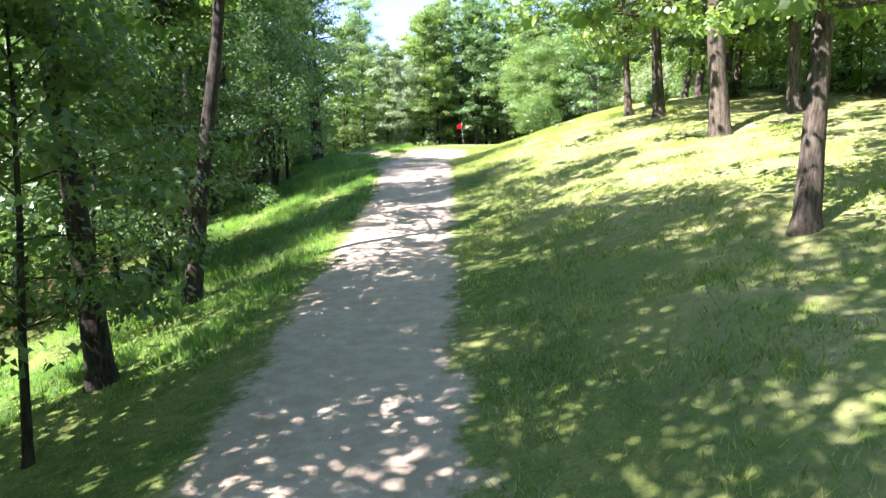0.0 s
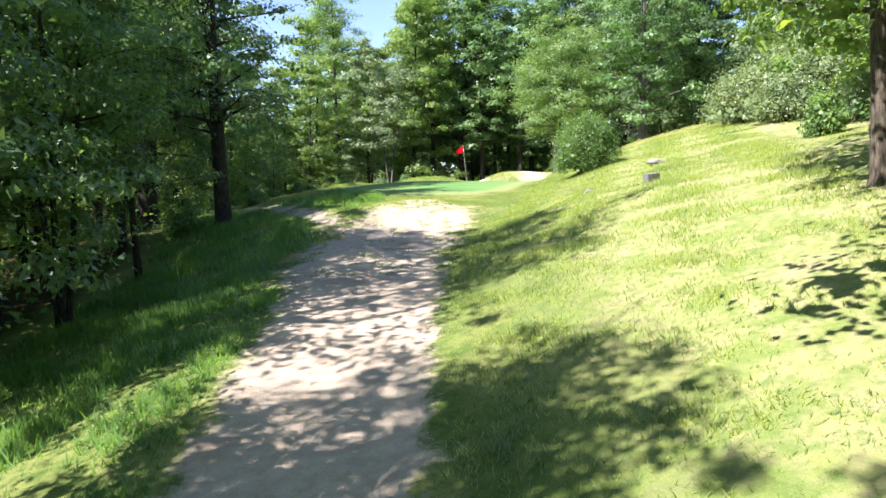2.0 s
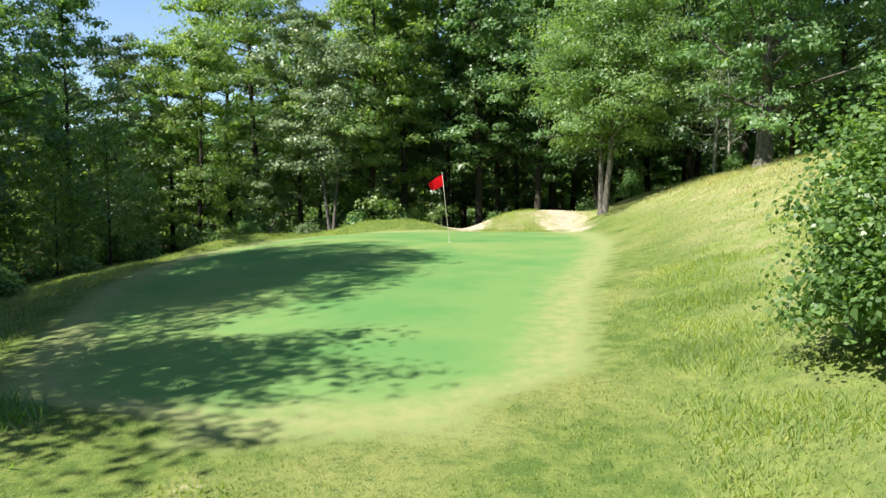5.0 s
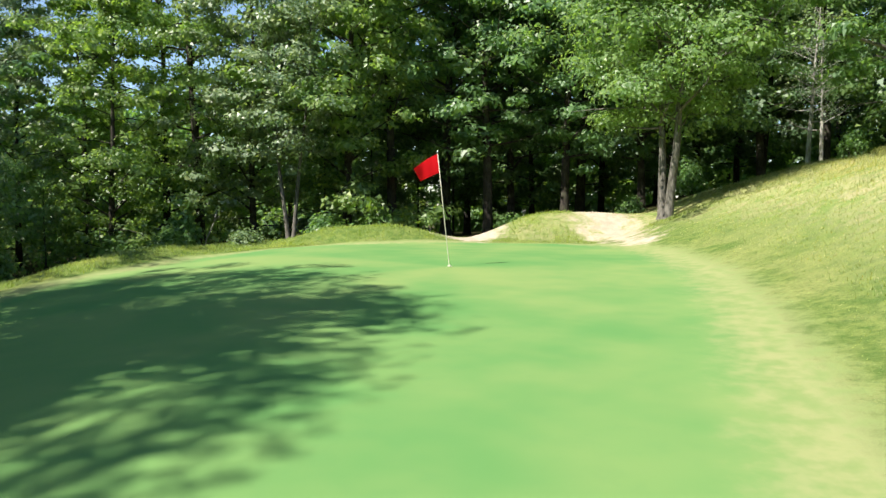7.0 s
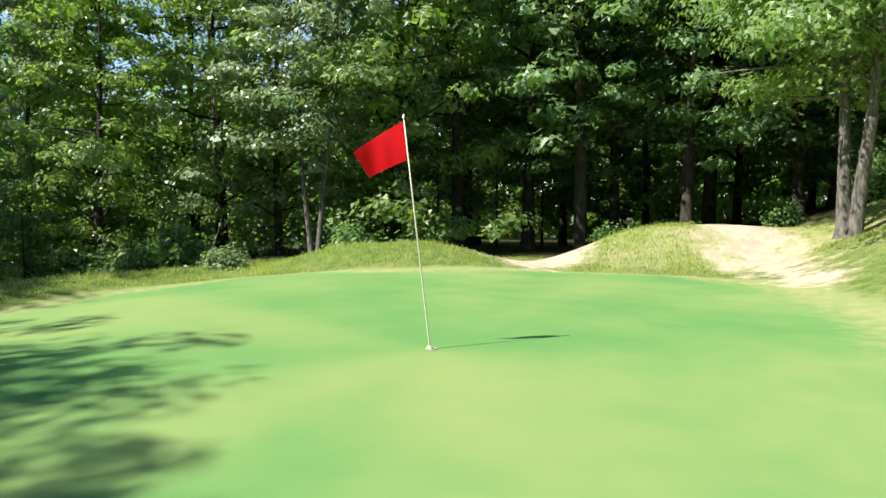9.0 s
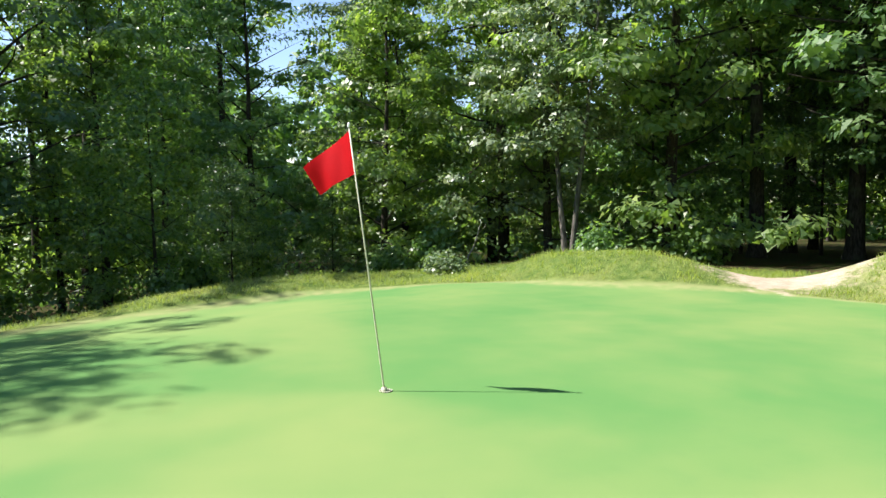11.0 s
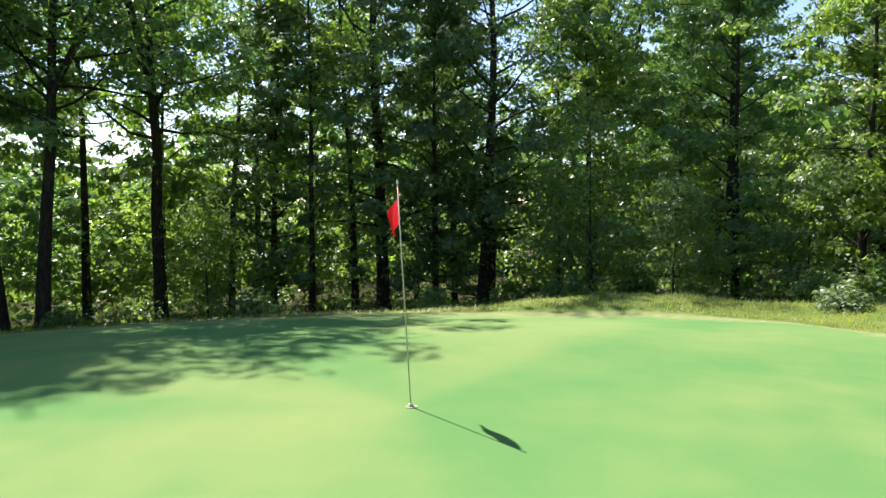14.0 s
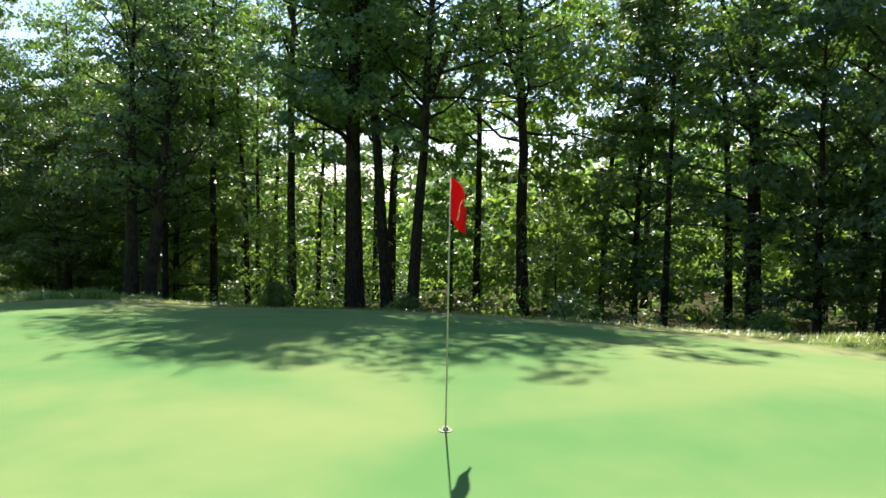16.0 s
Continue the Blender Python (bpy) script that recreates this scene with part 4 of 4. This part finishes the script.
def rough_grass():
    g = np.random.default_rng(9)
    m = 170000
    x, y = g.uniform(-13, 10, m), g.uniform(-57, 12.5, m)
    gd, pd = green_depth(x, y), path_depth(x, y)
    ok = (gd < -0.75 + 0.5 * smooth(5.6, 7.2, y)) & (shade_floor(x, y) < g.uniform(0.25, 0.9, m)) & ((pd < -0.15) | (g.random(m) < np.where(y > -20.5, 0.3, 0.04)) & (pd < 1.6) & (np.sin(x * 4.1) * np.sin(y * 3.7 + x) > 0.25))
    ok &= (y > -20) | (x > left_edge(y) - 4.5)
    x, y, gd = x[ok][:66000], y[ok][:66000], gd[ok][:66000]
    wild = smooth(0.6, 4.0, np.maximum(x - right_edge(y), left_edge(y) - x)) + smooth(7.9, 9.0, y)
    tall = (0.03 + 0.04 * np.clip(wild, 0, 1)) * (0.8 + 0.5 * np.sin(x * 1.9) * np.sin(y * 1.6))
    straw = smooth(0.5, 5.0, x - right_edge(y)) * 0.85 + smooth(7.6, 8.6, y) * 0.5 > g.uniform(0.15, 0.75, len(x))
    v, f = blades(g, x[~straw], y[~straw], 3, 0.13, np.maximum(tall[~straw], 0.03))
    nx, ny = g.uniform(-8, 6.5, 60000), g.uniform(-27, -12.3, 60000)
    ok = (green_depth(nx, ny) < -0.6) & (path_depth(nx, ny) < -0.1)
    nx, ny = nx[ok][:30000], ny[ok][:30000]
    nv, nf = blades(g, nx, ny, 3, 0.07, 0.035 + 0.02 * np.sin(nx * 2.1) * np.sin(ny * 1.7))
    v, f = np.vstack([v, nv]), np.vstack([f, nf + len(v)])
    sward("grass", v, f, BLADE, "rough green grass beside the path and green")
    tuft = straw & (np.sin(x * 2.3 + y) * np.sin(y * 2.7 - x) + g.normal(0, 0.3, len(x)) > 0.45)
    x, y, tall = x[tuft][:3000], y[tuft][:3000], tall[tuft][:3000]
    v, f = blades(g, x, y, 16, 0.16, tall * 0.45)
    bx, by = g.uniform(3.5, 15.5, 40000), g.uniform(-9, 11, 40000)
    br = bx - right_edge(by)
    ok = (br > 0.4) & (path_depth(bx, by) < -0.2) & (g.random(40000) < 0.25 + 0.6 * smooth(0.6, 4.5, br)) & (shade_floor(bx, by) < 0.7)
    bx, by, br = bx[ok][:9000], by[ok][:9000], br[ok][:9000]
    bv, bf = blades(g, bx, by, 6, 0.14, 0.05 + 0.09 * smooth(1.0, 5.5, br) * (0.8 + 0.4 * np.sin(bx * 2.3) * np.sin(by * 2.0)))
    v, f = np.vstack([v, bv]), np.vstack([f, bf + len(v)])
    sward("dry_grass", v, f, STRAW, "loose tufts of dry straw-coloured grass on the sunny bank")
    x, y = g.uniform(-12.5, 9, 60000), g.uniform(-13, 12.3, 60000)
    gd = green_depth(x, y)
    ok = (gd < -0.8 + 0.5 * smooth(5.6, 7.2, y)) & (gd > -5) & (shade_floor(x, y) < 0.6) & (path_depth(x, y) < -0.3) & ((x < right_edge(y) - 0.3) | (y > 6.5))
    x, y = x[ok][:22000], y[ok][:22000]
    v, f = blades(g, x, y, 5, 0.1, 0.1 + 0.05 * np.sin(x * 3.1) * np.sin(y * 2.7))
    sx, sy = g.uniform(-7.6, -1.6, 6000), g.uniform(-28, -15.6, 6000)
    pd = path_depth(sx, sy)
    ok = (pd > -0.5) & (g.random(6000) < 0.04 + 0.25 * smooth(0.7, -0.2, pd) + 0.4 * smooth(-20.2, -17.2, sy) + 0.12 * smooth(0.5, 1.2, np.sin(sx * 1.9 + 1) * np.sin(sy * 1.4)))
    sx, sy = sx[ok][:1300], sy[ok][:1300]
    tv, tf = blades(g, sx, sy, 26, 0.09, g.uniform(0.03, 0.075, len(sx)), 1.8)
    v, f = np.vstack([v, tv]), np.vstack([f, tf + len(v)])
    sward("long_grass", v, f, BLADE, "longer unmown grass fringe between green and wood")
    y = g.uniform(-50, -13.5, 60000)
    x = left_edge(y) + g.uniform(-5.2, 1.6, 60000)
    clumps = np.sin(x * 1.7 + y) * np.sin(y * 1.5 - x) + 0.5 * np.sin(x * 4.1 - y * 2.3)
    ok = (path_depth(x, y) < -0.22) & (green_depth(x, y) < -0.8) & (shade_floor(x, y) < 0.6) & (clumps + g.normal(0, 0.5, len(x)) > -0.1) & (g.random(len(x)) < 0.3 + 0.7 * smooth(-36, -28, y))
    x, y, clumps = x[ok][:11500], y[ok][:11500], clumps[ok][:11500]
    v, f = blades(g, x, y, 8, 0.11, np.clip(0.17 + 0.08 * clumps, 0.08, 0.3) * smooth(0.0, 0.9, -path_depth(x, y)) + 0.04, 1.7)
    sward("lush_grass", v, f, LUSH, "tall lush green grass on the shaded slope beside the path")
    y = g.uniform(-56, -9, 70000)
    x = right_edge(y) + 8.5 * g.random(70000) ** 1.2
    clumps = np.sin(x * 2.1 + 0.7 * y) * np.sin(y * 1.8 - 0.6 * x) + 0.5 * np.sin(x * 4.7 + y * 3.1)
    ok = (path_depth(x, y) < -0.3) & (green_depth(x, y) < -1.0) & (clumps + g.normal(0, 0.45, len(x)) > 0.1) & (g.random(len(x)) < 0.35 + 0.65 * smooth(-36, -28, y))
    x, y, clumps = x[ok][:15000], y[ok][:15000], clumps[ok][:15000]
    v, f = blades(g, x, y, 8, 0.1, np.clip(0.085 + 0.045 * clumps, 0.05, 0.17), 1.25)
    sward("meadow_grass", v, f, MEADOW, "sunny clumps of yellow-green meadow grass on the bank")


far_wood()
understory()
undergrowth()
rough_grass()

# ---- bushes, stones and small things ----


def make_bush(name, seed, r, h, n, each, size, leaf, label, heart=0.0, loose=0.16):
    """A shrub: many thin stems from one foot and a ragged leafy dome."""
    g = np.random.default_rng(seed)
    bush = tagged(new(name), label, "bush")
    v, f, cs, sp = [], [], [], []
    for i in range(n):
        az, u = i * 2.399, (i + 0.5) / n
        lift = math.acos(1 - 0.98 * u)
        k = g.uniform(0.62, 1.12)
        tip = Vector((math.cos(az) * math.sin(lift) * r * k, math.sin(az) * math.sin(lift) * r * k, h * (0.26 + 0.68 * math.cos(lift) * k) - 0.2 * h * u * u))
        foot = Vector((g.normal() * 0.09 * r, g.normal() * 0.09 * r, -0.1))
        mid = foot.lerp(tip, 0.5) + Vector((0, 0, 0.12 * h))
        if i % 3 == 0:
            tube(v, f, [foot, mid, tip], [0.022, 0.014, 0.005], 5)
        cs += [tuple(tip), tuple(mid.lerp(tip, g.uniform(0.2, 0.8)))]
        q = loose * (r + h * 0.5) * g.uniform(0.6, 1.15)
        sp += [(q, q, q * 0.85)] * 2
    child("stem", mesh_of("stem", v, f, BARK, True), bush)
    lv, lf = leaf_quads(g, np.array(cs), np.array(sp), each, size, 0.1, 0.5)
    if heart:
        hv, hf = leaf_quads(g, np.array(cs) * 0.86, np.array(sp) * 0.8, 7, heart, 0.1, 0.3)
        lv, lf = np.vstack([lv, hv]), np.vstack([lf, hf + len(lv)])
    lv[:, 2] = np.maximum(lv[:, 2], 0.02)
    child("foliage", mesh_of("foliage", lv, lf, leaf), bush)
    return bush


big = make_bush("bush", 3, 1.12, 2.4, 80, 200, 0.058, LEAF, "large rounded small-leaved bush on the grassy bank", 0.15, 0.1)
big.matrix_basis = stand(big, 2.0, -16.35)
low = make_bush("bush", 4, 0.5, 0.75, 22, 30, 0.1, LEAF_GREY, "small pale leafy shrub behind the putting green")
low.matrix_basis = stand(low, -4.9, 8.5, 0, 0.95, 0.72)
tagged(low, group="shrubs at the wood's edge")
shrub = make_bush("bush", 14, 0.5, 0.75, 22, 30, 0.1, LEAF, "low green leafy shrub at the wood's edge")
shrub.matrix_basis = stand(shrub, -7.4, 9.9)
tagged(shrub, group="shrubs at the wood's edge")
g = np.random.default_rng(12)
for x, y, s in ((-10.5, 5.5, 0.9), (-11.5, 2.0, 1.0), (-12.0, -2.5, 1.1), (-11.6, -7.0, 0.9), (-7.6, 12.2, 1.3), (-2.8, 12.0, 1.1),
                (-9.8, 12.5, 1.3), (8.8, 13.2, 1.0), (10.8, 12.4, 1.2), (4.4, 14.0, 1.2), (-12.5, 8.0, 1.4), (-13.5, -13.0, 1.2), (-12.2, -18.0, 1.0), (-0.8, 13.6, 1.3),
                (6.6, 13.6, 1.1), (12.8, 6.2, 0.9), (-13.6, -30.5, 1.0), (-12.3, -33.0, 0.9), (6.0, -24.5, 1.1), (3.6, -30.2, 0.9), (4.6, -34.0, 1.2), (9.6, -19.0, 1.2)):
    copy_thing(shrub, stand(shrub, x, y, g.uniform(0, 360), s, g.uniform(0.9, 1.4)))


pale = make_bush("bush", 6, 1.5, 2.3, 46, 90, 0.085, LEAF_PALE, "broad pale green bush on top of the bank", 0.3)
pale.matrix_basis = stand(pale, 9.6, -14.2)
tagged(pale, group="bushes on top of the bank")
for x, y, s in ((11.0, -17.2, 1.15), (11.8, -12.0, 1.1), (12.6, -8.2, 0.9), (10.2, -21.6, 1.0), (8.8, -18.2, 0.8), (11.5, -15.0, 1.35)):
    copy_thing(pale, stand(pale, x, y, x * 70 % 360, s))


def make_stone(name, seed, sx, sy, sz, material, label, category, boxy=0.0):
    g = random.Random(seed)
    bm = bmesh.new()
    if boxy:
        bmesh.ops.create_cube(bm, size=2)
        bmesh.ops.bevel(bm, geom=bm.edges[:], offset=0.09, segments=2, affect="EDGES")
        bmesh.ops.subdivide_edges(bm, edges=bm.edges[:], cuts=1, use_grid_fill=True)
    else:
        bmesh.ops.create_icosphere(bm, subdivisions=3, radius=1)
    for v in bm.verts:
        k = 0.03 if boxy else 0.2
        q = noise.noise(v.co * 1.7 + Vector((seed, 0, 0))) * k + noise.noise(v.co * 5 + Vector((0, seed, 0))) * k * 0.4
        v.co *= 1 + q
        v.co = Vector((v.co.x * sx, v.co.y * sy, v.co.z * sz))
        if not boxy and v.co.z < -0.25 * sz:
            v.co.z = -0.25 * sz
    me = bpy.data.meshes.new(name)
    bm.to_mesh(me)
    bm.free()
    me.materials.append(material)
    return tagged(new(name, me), label, category)


block = make_stone("concrete_block", 2, 0.18, 0.115, 0.115, CONCRETE, "grey rectangular concrete block lying in the grass", "block", 1.0)
block.matrix_basis = pose(1.0, -24.85, float(height(1.0, -24.85)) + 0.1, 4, -8, 12)
for i, (x, y, sx, sy, sz, turn, label) in enumerate(((2.95, -20.7, 0.36, 0.2, 0.13, 10, "flat pale grey rock bedded in the grassy bank"),
                                                     (0.12, -22.5, 0.17, 0.1, 0.1, 25, "small pinkish pale stone in the grass"))):
    rock = make_stone("rock", 5 + i, sx, sy, sz, STONE, label, "rock")
    rock.matrix_basis = pose(x, y, float(height(x, y)) + 0.03, 0, 0, turn)


def dead_stem(x, y, top, thick, label):
    stem = tagged(new("fallen_branch"), label, "dead branch")
    g2 = np.random.default_rng(int(abs(x * 10)))
    v, f = [], []
    pts = [Vector((0, 0, -0.1))]
    for k in (0.25, 0.5, 0.75, 1.0):
        pts.append(Vector(top) * k + Vector(g2.normal(size=3) * 0.03))
    tube(v, f, pts, [thick, thick * 0.9, thick * 0.75, thick * 0.6, thick * 0.3], 6)
    child("stem", mesh_of("stem", v, f, WOOD_DEAD, True), stem)
    v, f = [], []
    tube(v, f, [pts[3], pts[3] + Vector((0.18, 0.05, 0.16)), pts[3] + Vector((0.3, 0.02, 0.36))], [thick * 0.5, thick * 0.35, thick * 0.12], 5)
    child("twig", mesh_of("twig", v, f, WOOD_DEAD, True), stem)
    stem.matrix_basis = stand(stem, x, y)
    return stem


def dead_branch():
    """A bleached limb that has snapped and hangs beside its trunk."""
    limb = tagged(new("dead_branch"), "bleached bare branch hanging from a trunk in the wood", "dead branch")
    v, f = [], []
    tube(v, f, [(-14.6, -34.6, 1.2), (-14.4, -33.6, 1.5), (-14.1, -32.5, 1.3), (-14.05, -32.2, 0.6), (-14.08, -32.2, -0.4), (-14.0, -32.15, -1.0)], [0.035, 0.03, 0.026, 0.022, 0.018, 0.006], 6)
    child("stem", mesh_of("stem", v, f, WOOD_DEAD, True), limb)
    for pts in ([(-14.08, -32.2, -0.35), (-14.5, -32.4, -0.42), (-14.75, -32.5, -0.6)], [(-14.08, -32.2, -0.45), (-13.7, -32.1, -0.36), (-13.3, -32.1, -0.42), (-13.0, -32.0, -0.2)],
                [(-13.7, -32.1, -0.36), (-13.5, -32.2, -0.12), (-13.2, -32.3, -0.05)], [(-14.07, -32.2, 0.1), (-13.9, -32.3, 0.3), (-13.85, -32.3, 0.55)]):
        v, f = [], []
        tube(v, f, pts, [0.014, 0.011, 0.007, 0.004][:len(pts)], 5)
        child("twig", mesh_of("twig", v, f, WOOD_DEAD, True), limb)
    return limb


dead_branch()
dead_stem(-10.2, 12.7, (-0.3, 0.0, 1.75), 0.035, "bare bleached stem leaning among the undergrowth")
dead_stem(-7.0, 12.8, (0.5, 0.1, 1.3), 0.025, "thin bare dead stem at the wood's edge")


def make_sign():
    sign = tagged(new("small_sign"), "small pale square sign on a thin post in the shade", "sign")
    v, f = [], []
    tube(v, f, [(0, 0, -0.2), (0, 0, 1.1)], [0.02, 0.02], 8)
    child("post", mesh_of("post", v, f, WOOD_DEAD, True), sign)
    bm = bmesh.new()
    bmesh.ops.create_cube(bm, size=1, matrix=Matrix.Translation((0, -0.03, 1.05)) @ Matrix.Diagonal((0.17, 0.015, 0.15, 1)))
    bmesh.ops.bevel(bm, geom=bm.edges[:], offset=0.004, segments=2, affect="EDGES")
    part("board", bm, STONE, sign, "weathered pale board")
    sign.matrix_basis = stand(sign, 5.0, 14.8, 10)


make_sign()
